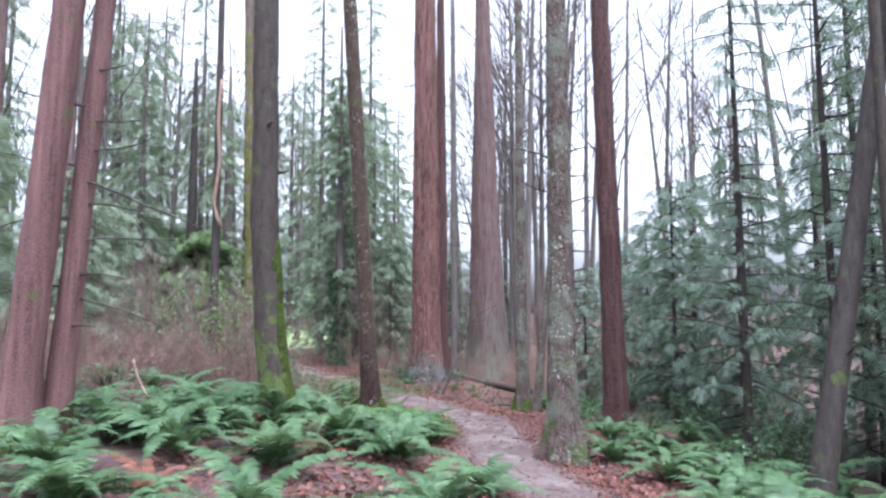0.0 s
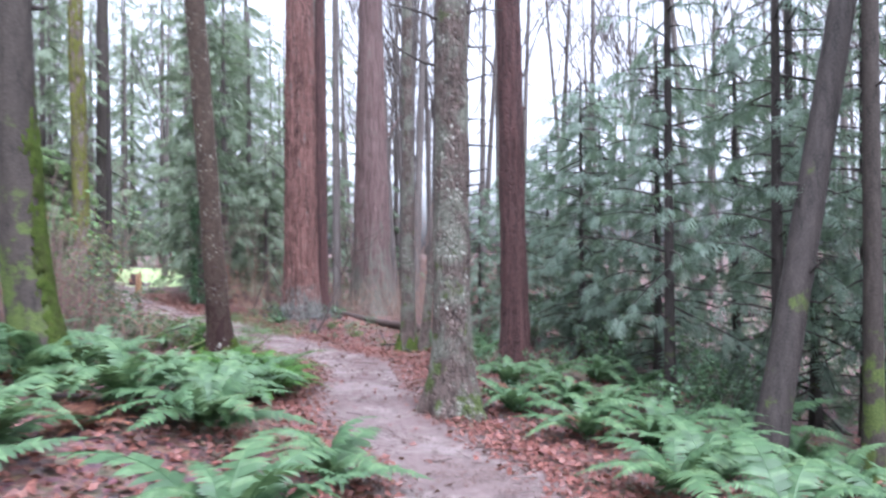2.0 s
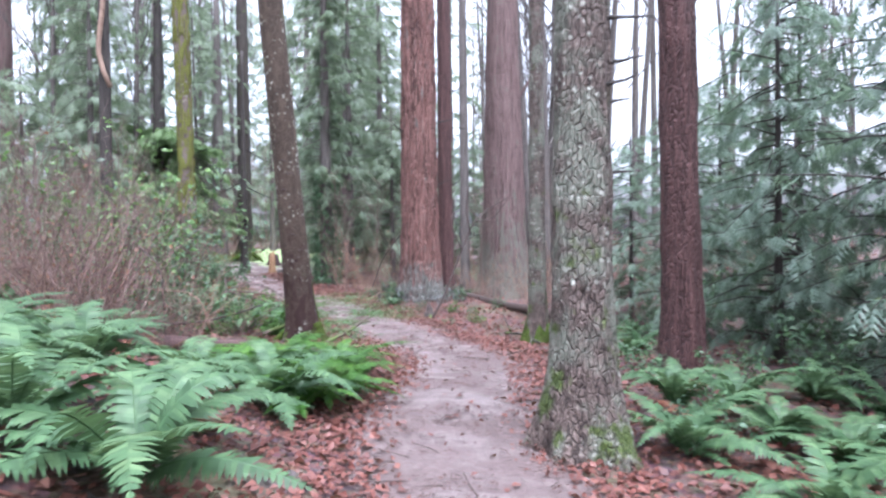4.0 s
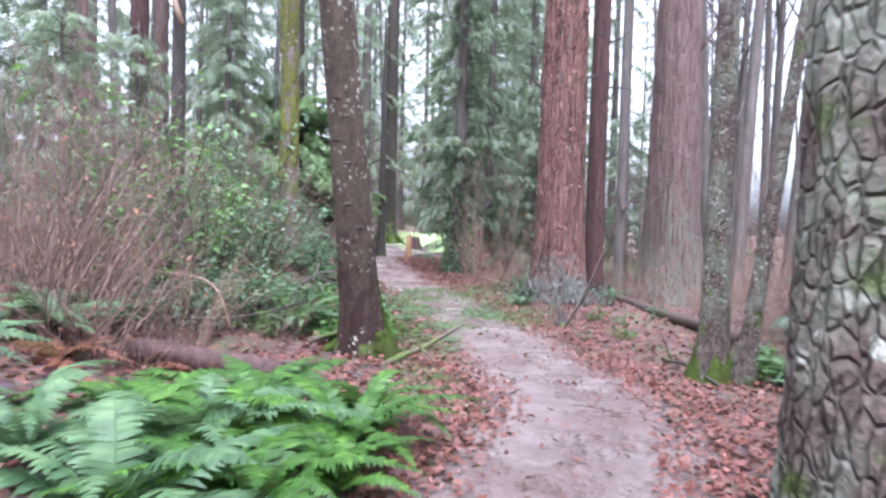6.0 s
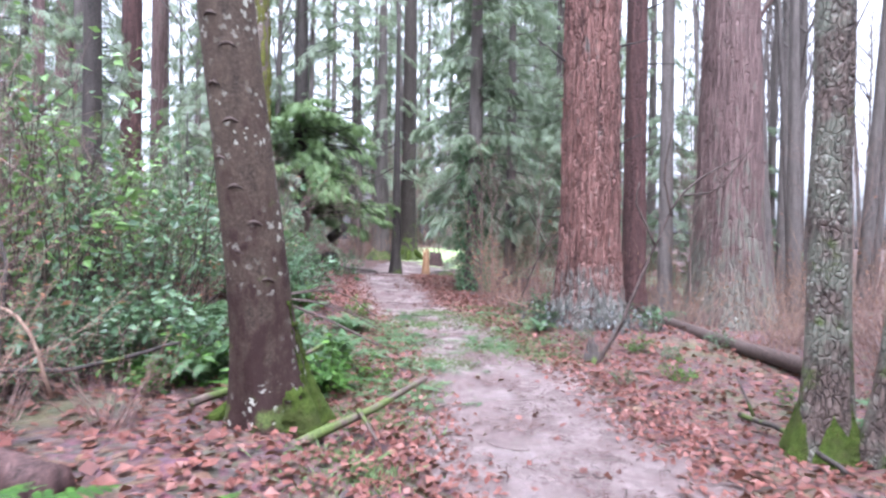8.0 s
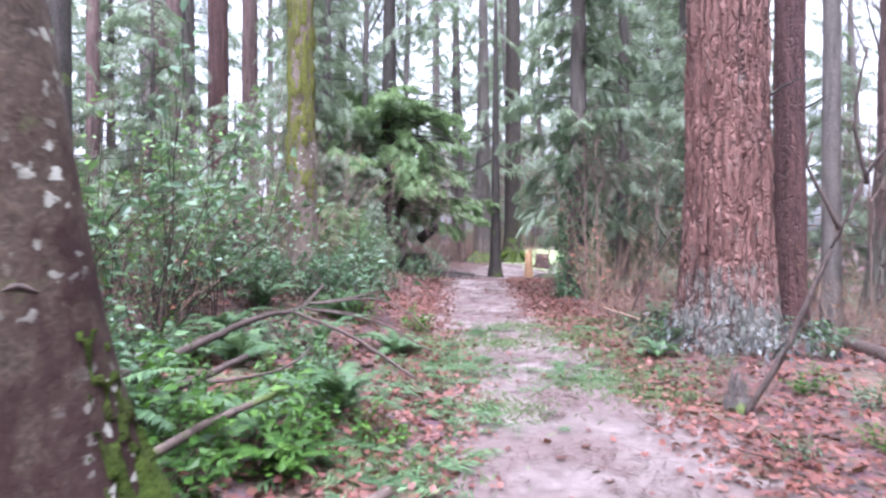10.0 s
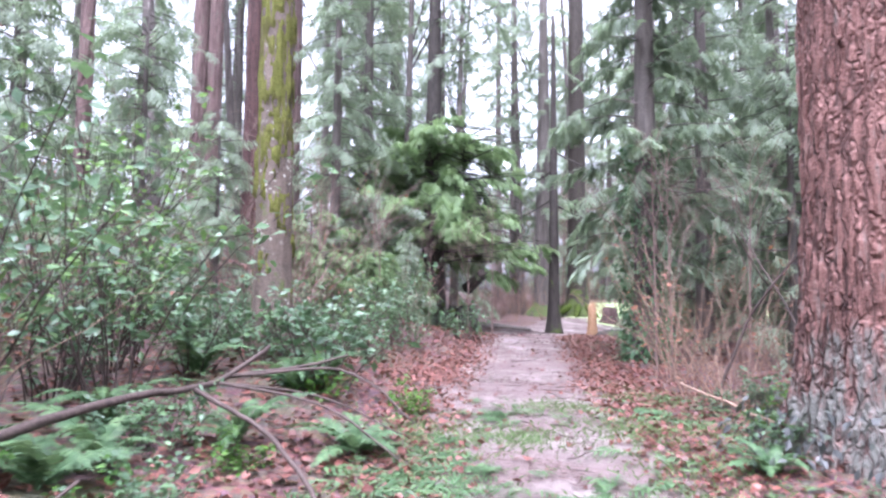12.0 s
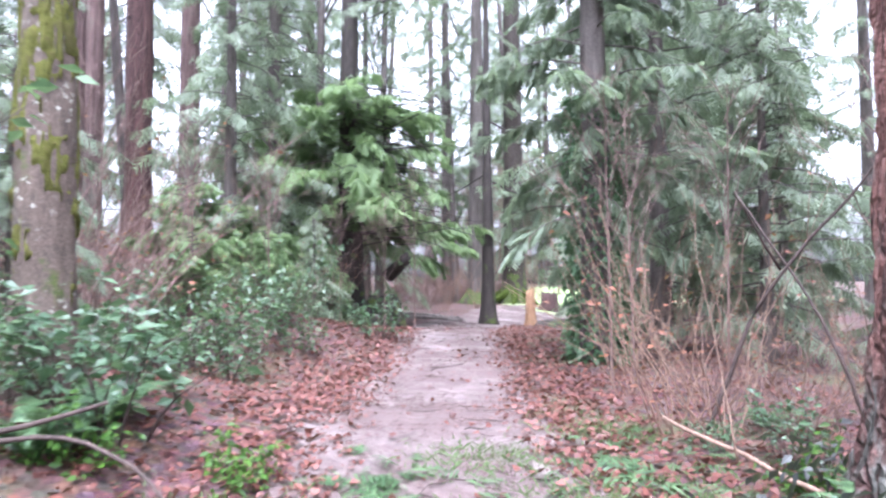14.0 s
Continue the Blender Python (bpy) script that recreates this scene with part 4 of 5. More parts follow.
def fern_patch(n, box, lo, hi, gap, keep, seed, bald=(0, -99)):
    """Ferns spread over a patch of ground, clear of the path and of one another."""
    rng = np.random.default_rng(seed)
    placed = []
    for _ in range(n * 60):
        x, y = rng.uniform(box[0], box[1]), rng.uniform(box[2], box[3])
        if float(off_trail(np.array(x), np.array(y))) < keep or math.hypot(x - bald[0], y - bald[1]) < 0.85 or any(math.hypot(x - a, y - b) < gap for a, b in placed):
            continue
        placed.append((x, y))
        sc = rng.uniform(lo, hi)
        fern(x, y, sc, seed * 100 + len(placed), False, int(rng.integers(11, 19)) if sc > 0.8 else 12)
        if len(placed) >= n:
            return


fern_patch(36, (-5.6, 0.3, 4.9, 13.2), 1.0, 1.4, 0.76, 1.45, 2, (-0.2, 8.3))
fern_patch(16, (-7.8, -2.8, 10.5, 16.8), 0.85, 1.05, 0.8, 1.5, 3)
fern_patch(19, (3.0, 6.0, 6.2, 13.8), 0.8, 1.15, 0.58, 1.4, 4)
fern_patch(6, (3.5, 4.9, 16.2, 19.8), 0.6, 0.8, 0.7, 1.5, 5)
fern_patch(15, (-5.7, -2.0, 17.6, 24.4), 0.55, 0.9, 0.5, 1.55, 6)
fern_patch(8, (-1.2, 1.9, 22.8, 28.2), 0.4, 0.6, 0.7, 1.6, 7)
fern(0.72, 8.2, 0.95, 999, False, 12, "upright pale green sword fern at the path's edge")
for i, (x, y, sc) in enumerate([(0.05, 12.4, 0.95), (-0.45, 12.9, 1.0), (0.0, 13.5, 0.95), (-0.8, 13.7, 1.0), (-0.25, 14.4, 0.85), (-1.1, 14.4, 0.6), (-1.9, 17.4, 0.5), (-1.6, 18.3, 0.5), (-1.2, 13.0, 0.95), (0.2, 12.9, 0.8), (-0.1, 11.9, 0.8), (-1.7, 13.6, 0.6)]):
    fern(x, y, sc, 400 + i, True, 17)
FRONDS_DEAD = [frond_mesh("frond", ln, ar, 50 + i, M_REDLEAF, 22) for i, (ln, ar) in enumerate(((0.8, 0.2), (0.7, 0.12), (0.9, 0.26)))]
for i, (x, y, sc) in enumerate([(-2.6, 14.75, 0.8), (-3.1, 14.3, 0.9), (-3.6, 14.9, 0.8), (-2.2, 14.9, 0.6), (-4.1, 14.2, 0.9), (-3.3, 13.5, 0.8), (-2.6, 11.0, 0.8), (-1.4, 9.0, 0.7), (-3.6, 9.6, 0.8), (-0.5, 10.6, 0.7), (-2.9, 7.2, 0.8), (4.0, 10.6, 0.7), (3.6, 12.4, 0.7)]):
    fern(x, y, sc, 450 + i, False, 12, "withered red-brown fern collapsed among green ones", FRONDS_DEAD)


# ---------------------------------------------------------------- shrubs
def leaf(rng, size):
    """A folded oval leaf."""
    w = 0.28 * size
    return np.array([(0, 0, 0), (0.45 * size, w, 0.05 * size), (size, 0, -0.08 * size), (0.45 * size, -w, 0.05 * size), (0.5 * size, 0, -0.03 * size)]), [(0, 4, 1), (1, 4, 2), (2, 4, 3), (3, 4, 0)]


def shrub_shapes(seed, tall, spread, stems, leaves, leaf_size, upright=0.8, thick=0.012):
    rng = np.random.default_rng(seed)
    wood, green = Shape(), Shape()
    for i in range(stems):
        a = rng.uniform(0, 6.28)
        o = rng.uniform(0, 0.3) * spread
        line = wander((o * math.cos(a), o * math.sin(a), -0.05), (math.cos(a) * (1 - upright) * 1.6, math.sin(a) * (1 - upright) * 1.6, 1), tall * rng.uniform(0.55, 1.15), 0.11, 9, rng, 0.02)
        tube(wood, line[[0, 2, 4, 6, 9]], np.linspace(thick, thick * 0.3, 5), 3, cap=False)
        for k in range(2):
            j = rng.integers(3, 9)
            tw = wander(line[j], line[j] - line[j - 1] + rng.normal(0, 0.08, 3), tall * 0.3, 0.15, 5, rng)
            tube(wood, tw[[0, 2, 5]], np.linspace(thick * 0.5, thick * 0.2, 3), 3, cap=False)
            for q in range(leaves // 2):
                p = tw[rng.integers(1, 6)] + rng.normal(0, 0.03, 3)
                v, f = leaf(rng, leaf_size * rng.uniform(0.6, 1.3))
                green.add(p + v @ rotation(np.array([*rng.normal(0, 1, 2), rng.uniform(-0.7, 0.3)]), rng.normal(0, 0.6)).T, f)
        for q in range(leaves):
            p = line[rng.integers(3, 10)] + rng.normal(0, 0.05, 3)
            v, f = leaf(rng, leaf_size * rng.uniform(0.6, 1.3))
            green.add(p + v @ rotation(np.array([*rng.normal(0, 1, 2), rng.uniform(-0.7, 0.3)]), rng.normal(0, 0.6)).T, f)
    return wood, green


def shrub(name, x, y, seed, tall, spread, stems, leaves, leaf_size, wood_mat, leaf_mat, label, group="", upright=0.8, thick=0.012, category="shrub"):
    t = thing(name, x, y, hz(x, y), label, category, group)
    wood, green = shrub_shapes(seed, tall, spread, stems, leaves, leaf_size, upright, thick)
    part("cane_tangle", wood, wood_mat, t)
    if green.n:
        part("foliage", green, leaf_mat, t, smooth=False)
    return t


def scatter(protos, n, box, seed, keep, lo=0.7, hi=1.2):
    rng = np.random.default_rng(seed)
    done = 0
    for _ in range(n * 6):
        x, y = rng.uniform(box[0], box[1]), rng.uniform(box[2], box[3])
        if off_trail(np.array(x), np.array(y)) < keep:
            continue
        copies(protos[rng.integers(len(protos))], [(x, y, rng.uniform(lo, hi))], int(rng.integers(1e6)))
        done += 1
        if done >= n:
            break


salal = [shrub("evergreen_shrub", -4.9, 23.4, 301, 1.1, 0.9, 13, 13, 0.12, M_TWIG, M_SALAL, "evergreen shrub with small glossy dark leaves", "evergreen shrubs", 0.7),
         shrub("evergreen_shrub", -5.4, 18.4, 302, 1.7, 1.0, 13, 15, 0.13, M_TWIG, M_SALAL, "evergreen shrub with small glossy dark leaves", "evergreen shrubs", 0.75)]
holly = shrub("holly_shrub", -4.2, 17.4, 303, 2.9, 0.9, 14, 16, 0.12, M_TWIG, M_SALAL_B, "tall shrub with shiny yellow-green leaves", "tall shrubs", 0.85)
holly_dark = shrub("holly_shrub", -5.0, 18.6, 304, 2.6, 1.0, 13, 16, 0.13, M_TWIG, M_SALAL, "tall shrub with shiny dark green leaves", "tall shrubs", 0.8)
bramble = [shrub("bramble_bush", -4.4, 15.8, 310 + i, 1.6 + 0.4 * i, 1.3, 34, 2, 0.055, M_CANE, M_REDLEAF, "tangle of bare reddish canes with few withered leaves", "brambles", 0.65, 0.008) for i in range(3)]
dry = [shrub("dry_bush", -1.85 + 0.4 * i, 26.7, 320 + i, 2.3, 1.0, 13, 2, 0.08, M_TANCANE, M_REDLEAF, "dry upright tan stems with a few brown leaves", "dry bushes", 0.7, 0.008) for i in range(2)]
copies(dry[0], [(-2.7, 28.5, 1.0), (-1.7, 28.0, 0.9), (-0.9, 27.8, 0.8), (-3.1, 29.9, 0.8), (0.1, 29.6, 0.8), (1.4, 27.6, 0.9), (1.7, 30.8, 0.9), (3.9, 27.6, 0.9), (4.8, 29.4, 1.0), (3.6, 25.4, 0.7), (5.4, 25.0, 0.8), (3.0, 23.8, 0.6), (-0.2, 31, 0.9)], 7)
copies(dry[1], [(4.6, 23.0, 0.7), (5.9, 27.0, 0.9), (2.2, 26.6, 0.7), (3.8, 31.5, 1.0), (-1.4, 29.8, 0.8), (0.9, 31.9, 1.0), (1.9, 29.9, 0.6), (3.4, 29.9, 0.8), (-11.9, 42.5, 0.9), (-12.6, 41.0, 0.9), (-13.6, 42.6, 0.9), (-14.4, 40.5, 0.9)], 8)
scatter(salal, 20, (-9.0, -4.6, 17.2, 27.5), 21, 2.6, 0.6, 1.0)
scatter([salal[0]], 8, (-4.4, -2.4, 17.5, 24), 29, 2.1, 0.35, 0.55)
copies(holly, [(-5.4, 19.6, 0.9), (-6.8, 22.0, 1.0), (-4.9, 17.5, 1.1), (-7.4, 19.4, 1.1), (-8.6, 23.2, 1.0)], 9)
copies(salal[0], [(-6.9, 24.7, 0.9), (-7.6, 26.3, 1.0), (-8.6, 28.5, 1.0), (-7.7, 30.4, 0.8), (4.4, 13.6, 0.6), (3.6, 14.2, 0.5), (3.4, 11.6, 0.5), (-0.9, 26.0, 0.5), (-0.6, 24.0, 0.4), (1.2, 24.4, 0.4)], 10)
grape = shrub("evergreen_shrub", -1.9, 17.7, 305, 0.55, 0.7, 12, 16, 0.085, M_TWIG, M_FERN_B, "low evergreen shrub with glossy green leaflets", "low shrubs", 0.6, 0.006)
copies(grape, [(-1.75, 18.4, 1.0), (-2.3, 18.0, 1.1), (-2.05, 19.0, 0.9), (-2.6, 19.3, 0.7), (-2.5, 18.6, 0.7), (-3.1, 20.0, 0.6), (-2.8, 17.5, 1.0), (-3.4, 18.8, 0.7), (-1.6, 19.2, 0.6), (-3.6, 21.2, 0.6),
               (-4.2, 19.6, 0.8), (-3.3, 17.8, 1.0), (-4.6, 23.0, 0.8), (-3.9, 23.6, 0.7), (1.6, 21.2, 0.5), (1.1, 22.9, 0.5), (-0.7, 25.3, 0.7), (3.5, 19.0, 0.9), (2.9, 20.4, 0.7)], 46)
scatter(bramble, 52, (-16, -6.8, 16.5, 33), 22, 2.9, 0.7, 1.2)
scatter(bramble, 26, (-9, -3.0, 14.2, 16.8), 34, 2.9, 0.6, 1.1)
copies(bramble[0], [(-2.5, 14.6, 0.45), (-3.2, 14.4, 0.5), (-2.9, 15.9, 0.6), (-3.7, 16.0, 0.7), (-2.2, 16.2, 0.5)], 35)
scatter([salal[1], holly_dark], 9, (-7.2, -3.6, 16.8, 22.5), 36, 2.9, 0.7, 1.1)
scatter(bramble, 15, (-14, -5.5, 10.0, 15.5), 32, 2.9, 0.7, 1.1)
scatter([salal[0]], 14, (-4.8, -2.4, 15.8, 19), 33, 2.4, 0.5, 0.9)
scatter(bramble, 16, (-28, -9, 6.0, 40), 23, 2.6, 1.0, 1.8)
scatter(bramble, 44, (3.0, 10, 19.5, 34), 24, 1.9, 0.4, 0.9)
scatter(dry, 26, (1.4, 9, 22.5, 34), 37, 1.9, 0.35, 0.8)
scatter(salal, 30, (5.2, 14, 8.0, 24), 25, 2.0, 0.5, 0.9)

scatter(dry, 50, (4, 30, 26.0, 60), 26, 2.0, 0.9, 1.8)
scatter(bramble, 14, (6, 34, 24, 62), 28, 2.0, 1.2, 2.2)

copies(bramble[0], [(0.6, 21.9, 0.32), (0.45, 22.1, 0.28), (3.9, 19.2, 0.45), (4.3, 20.6, 0.5), (3.4, 21.0, 0.35), (5.2, 19.6, 0.6), (3.9, 22.2, 0.5), (2.9, 22.6, 0.35), (4.9, 22.6, 0.6), (5.9, 21.0, 0.7), (3.3, 24.4, 0.5), (4.7, 24.6, 0.7), (1.9, 25.2, 0.4), (2.3, 27.2, 0.5), (1.6, 26.4, 0.4)], 41)
copies(salal[0], [(3.7, 18.2, 0.4), (4.6, 18.4, 0.5), (3.6, 20.2, 0.35), (4.4, 21.8, 0.45), (5.4, 20.8, 0.5), (1.5, 22.4, 0.25), (2.2, 23.4, 0.3), (0.2, 23.3, 0.25), (1.0, 20.6, 0.22), (-2.6, 18.2, 0.4), (-2.1, 19.0, 0.35), (-2.9, 20.2, 0.4), (-0.2, 25.7, 0.35), (-1.5, 26.1, 0.35)], 42)
scatter(dry, 16, (-7, -2.6, 15.0, 20), 43, 2.6, 0.4, 0.8)
copies(bramble[1], [(-0.8, 25.9, 0.4), (-1.0, 27.3, 0.6), (0.0, 26.5, 0.45), (-2.0, 29.0, 0.5), (-0.4, 28.4, 0.6), (-1.5, 27.9, 0.5)], 51)
copies(salal[1], [(-7.0, 25.6, 0.7), (-7.7, 27.2, 0.7), (-8.6, 29.4, 0.8), (-9.2, 30.8, 0.4), (-8.0, 28.2, 0.5)], 52)
copies(salal[0], [(-6.4, 23.0, 0.7), (-5.6, 24.2, 0.6), (-6.6, 26.0, 0.6), (-7.4, 28.0, 0.6), (-8.4, 30.8, 0.4)], 55)
scatter(dry, 22, (-17, -8, 43, 51), 53, 2.6, 0.8, 1.3)
scatter(bramble, 14, (-17, -11.5, 40, 48), 54, 2.6, 0.8, 1.2)

# ---------------------------------------------------------------- logs, stumps, sticks
def log(name, a, b, r, mat, label, category="log", seed=0, ends=True, sides=16):
    rng = np.random.default_rng(seed)
    a, b = np.array(a, float), np.array(b, float)
    t = thing(name, *a, label, category)
    line = np.linspace(0, 1, 12)[:, None] * (b - a)[None] + np.cumsum(rng.normal(0, 0.012, (12, 3)), 0)
    s = Shape()
    tube(s, line, r * (1 + rng.normal(0, 0.05, 12)), sides)
    part("trunk", s, mat, t)
    return t


fallen = log("fallen_log", (-1.35, 15.02, hz(-1.35, 15.02) + 0.10), (-2.75, 14.8, hz(-2.75, 14.8) + 0.11), 0.125, M_LOG, "short wet reddish fallen log with a broken end, lying among ferns", seed=1)
s = Shape()
tube(s, [(0.03, 0.0, 0), (-0.01, 0.0, 0)], [0.115, 0.12], 16)
part("cut_end", s, M_LOG, fallen)
log("fallen_log", (-3.7, 11.2, 0.72), (-2.3, 11.6, 0.62), 0.12, M_MOSSLOG, "short mossy log among ferns", seed=2)
log("fallen_log", (1.0, 26.9, 0.10), (3.3, 21.3, 0.0), 0.11, M_TWIG, "long grey fallen pole beside a huge fir", seed=3, sides=12)
log("fallen_log", (-12.6, 38.2, 0.33), (-10.6, 38.9, 0.25), 0.10, M_GREY, "pale fallen log near the clearing", seed=4, sides=10)
log("fallen_log", (-13.0, 39.2, 0.4), (-11.2, 39.9, 0.3), 0.08, M_GREY, "pale fallen log near the clearing", seed=5, sides=10)
log("fallen_log", (-13.6, 36.2, 0.62), (-12.2, 36.6, 0.6), 0.10, M_GREY, "pale fallen log under a cedar", seed=6, sides=10)


def stick(name, lines, mat, label, category="branch"):
    """A branch lying or leaning, each limb a part; first point of the first limb is its base."""
    o = np.array(lines[0][0][0], float)
    t = thing(name, *o, label, category)
    for k, (pts, r0, r1) in enumerate(lines):
        p = spline(np.array(pts, float) - o, 0.12)
        rg = np.random.default_rng(len(p) + k)
        p = p + np.cumsum(rg.normal(0, 0.006, p.shape), 0)
        s = Shape()
        tube(s, p, np.linspace(r0, r1, len(p)), 7)
        part("limb", s, mat, t)
    return t


stick("fallen_branch", [([(-3.2, 18.4, 0.42), (-3.6, 19.5, 0.5), (-3.91, 20.49, 0.6), (-4.3, 21.6, 0.62), (-4.6, 22.4, 0.84)], 0.042, 0.02),
                        ([(-4.35, 21.7, 0.64), (-4.2, 22.3, 0.68), (-3.99, 22.78, 0.78)], 0.02, 0.012),
                        ([(-4.3, 21.7, 0.66), (-3.7, 22.5, 0.66), (-3.09, 22.66, 0.29)], 0.016, 0.008),
                        ([(-4.1, 21.2, 0.6), (-3.2, 21.2, 0.38), (-2.16, 20.78, 0.13)], 0.02, 0.016),
                        ([(-4.2, 21.5, 0.62), (-3.4, 21.9, 0.42), (-2.7, 21.9, 0.12)], 0.014, 0.007),
                        ([(-4.2, 21.5, 0.62), (-3.6, 22.1, 0.45), (-3.0, 22.3, 0.2)], 0.012, 0.006)], M_TWIG, "crooked fallen branch reaching over ferns towards the path")
stick("fallen_branch", [([(-2.9, 17.6, 0.35), (-2.75, 18.4, 0.36), (-2.9, 19.3, 0.46)], 0.045, 0.025), ([(-2.8, 18.7, 0.38), (-2.45, 19.2, 0.42), (-2.4, 19.5, 0.55)], 0.015, 0.008)], M_TWIG, "grey fallen branch among fern leaves")
stick("mossy_branch", [([(-0.95, 16.4, 0.08), (-0.72, 16.8, 0.2), (-0.6, 17.1, 0.26), (-0.29, 17.5, 0.46)], 0.042, 0.022), ([(-0.65, 17.0, 0.25), (-0.4, 16.8, 0.12)], 0.02, 0.012)], M_MOSSLOG, "moss-covered broken branch on leaf litter")
stick("mossy_branch", [([(-1.9, 16.7, 0.26), (-1.65, 17.4, 0.36), (-1.8, 17.9, 0.40), (-1.75, 18.4, 0.50)], 0.035, 0.02)], M_MOSSLOG, "moss-covered branch by a leaning trunk")
stick("leaning_sapling", [([(0.55, 21.75, -0.15), (0.9, 21.9, 0.5), (1.3, 22.15, 1.5), (1.65, 22.3, 2.2), (2.4, 22.6, 2.75)], 0.032, 0.01),
                          ([(1.5, 22.25, 1.9), (1.4, 22.2, 2.5), (1.5, 22.2, 3.1)], 0.02, 0.01),
                          ([(1.3, 22.15, 1.5), (1.05, 22.1, 2.1), (1.1, 22.1, 2.4)], 0.02, 0.012),
                          ([(1.65, 22.3, 2.2), (2.1, 22.5, 2.3), (2.6, 22.6, 2.9)], 0.015, 0.006)], M_TWIG, "thin crooked sapling leaning out of an old stump")
stick("long_stick", [([(-1.75, 25.6, 0.42), (-1.0, 25.0, 0.3), (-0.2, 24.3, 0.2)], 0.014, 0.016), ([(-1.2, 25.1, 0.3), (-1.3, 25.2, 0.8)], 0.008, 0.005)], M_TANCANE, "pale dead stick propped in brush")
stick("arching_stem", [([(-1.6, 26.4, 0.1), (-1.1, 26.6, 1.3), (-0.2, 26.7, 2.4)], 0.02, 0.01), ([(-1.0, 26.6, 1.5), (-1.3, 26.3, 2.1)], 0.012, 0.006)], M_TWIG, "dark bare stem slanting out of the dry brush")
stick("arching_stem", [([(-0.4, 26.2, 0.1), (-0.7, 26.4, 1.0), (-1.4, 26.9, 2.2)], 0.016, 0.008)], M_TWIG, "dark bare stem slanting out of the dry brush")
stick("long_stick", [([(2.2, 19.9, -0.2), (2.5, 19.0, -0.12), (2.85, 18.2, -0.2)], 0.028, 0.02), ([(2.3, 19.7, -0.15), (2.15, 19.8, 0.2)], 0.018, 0.01)], M_DARK, "dark fallen stick against a mossy trunk")
stick("long_stick", [([(-3.4, 16.1, 0.5), (-2.6, 16.3, 0.55), (-1.9, 16.5, 0.75)], 0.022, 0.012)], M_DARK, "dark stick over brambles")
stick("arching_stem", [([(-3.3, 16.2, 0.3), (-3.5, 16.4, 1.3), (-3.9, 16.5, 1.7)], 0.022, 0.012)], M_DARK, "dark broken stem among brambles")
stick("arching_stem", [([(-2.5, 16.0, 0.4), (-2.7, 15.9, 0.95), (-3.4, 15.8, 1.1)], 0.014, 0.008)], M_TANCANE, "pale arching bramble stem")
stick("arching_stem", [([(-3.9, 10.6, 0.8), (-4.4, 10.8, 1.3), (-4.6, 10.9, 1.8)], 0.025, 0.015)], M_TANCANE, "pale dead stem leaning among ferns")

def stump(x, y, r, tall, label, mat, seed, spike=0.4):
    rng = np.random.default_rng(seed)
    t = thing("stump", x, y, hz(x, y), label, "stump")
    sides, s, v = 18, Shape(), []
    for i, z in enumerate((-0.2, 0.0, 0.15, 0.5 * tall, tall)):
        for j in range(sides):
            a = 2 * math.pi * j / sides
            q = r * (1.55, 1.45, 1.15, 0.95, 0.85)[i] * (1 + 0.1 * math.sin(4 * a + seed))
            top = spike * tall * abs(noise.noise((math.cos(a) * 2, math.sin(a) * 2, seed))) if i == 4 else 0
            v.append((q * math.cos(a), q * math.sin(a), z + top))
    v.append((0, 0, tall * 0.9))
    f = [(i * sides + j, i * sides + (j + 1) % sides, (i + 1) * sides + (j + 1) % sides, (i + 1) * sides + j) for i in range(4) for j in range(sides)]
    f += [(4 * sides + j, 4 * sides + (j + 1) % sides, 5 * sides) for j in range(sides)]
    s.add(v, f)
    part("body", s, mat, t)
    return t


stump(-8.2, 38.6, 0.16, 0.85, "broken upright stump of raw orange wood", M_CUT, 3, 0.9)
stump(-9.7, 44.0, 0.32, 0.6, "low weathered stump at the edge of the clearing", M_LOG, 5, 0.35)
stump(0.5, 21.85, 0.085, 0.2, "small jagged rotten stump on leaf litter", M_DARK, 7, 1.6)
stump(-7.3, 38.0, 0.35, 0.18, "low dark stump by the path", M_DARK, 8)


# ---------------------------------------------------------------- ivy, litter, grass
def ivy(parent, r, low, top, n, seed, size, mat, name="ivy", label="dark green ivy leaves", lean=(0, 0), flare=0.0, spread=0.06):
    rng = np.random.default_rng(seed)
    s = Shape()
    for _ in range(n):
        z = low + (top - low) * rng.random() ** 1.4
        a = rng.uniform(0, 6.283)
        q = r + flare * math.exp(-z / 0.35) + abs(rng.normal(0, spread))
        p = np.array([lean[0] * z + q * math.cos(a), lean[1] * z + q * math.sin(a), z])
        v, f = leaf(rng, size * rng.uniform(0.6, 1.3))
        s.add(p + v @ rotation(np.array([math.cos(a) * 0.5 + rng.normal(0, 0.5), math.sin(a) * 0.5 + rng.normal(0, 0.5), rng.uniform(-1.2, 0.1)]), rng.normal(0, 0.6)).T, f)
    part(name, s, mat, parent, label, smooth=False)


ivy(cedar_a, 0.34, 0.0, 4.2, 3600, 1, 0.12, M_IVY, spread=0.1)
ivy(big_fir, 0.62, 0.0, 0.4, 520, 2, 0.10, M_DUSTY, "ivy", "dark dusty ground ivy", flare=0.35, spread=0.22)
ivy(scaly, 0.36, 0.0, 0.12, 40, 3, 0.06, M_LITTER, "caught_leaves", "brown leaves caught at the foot", flare=0.1)


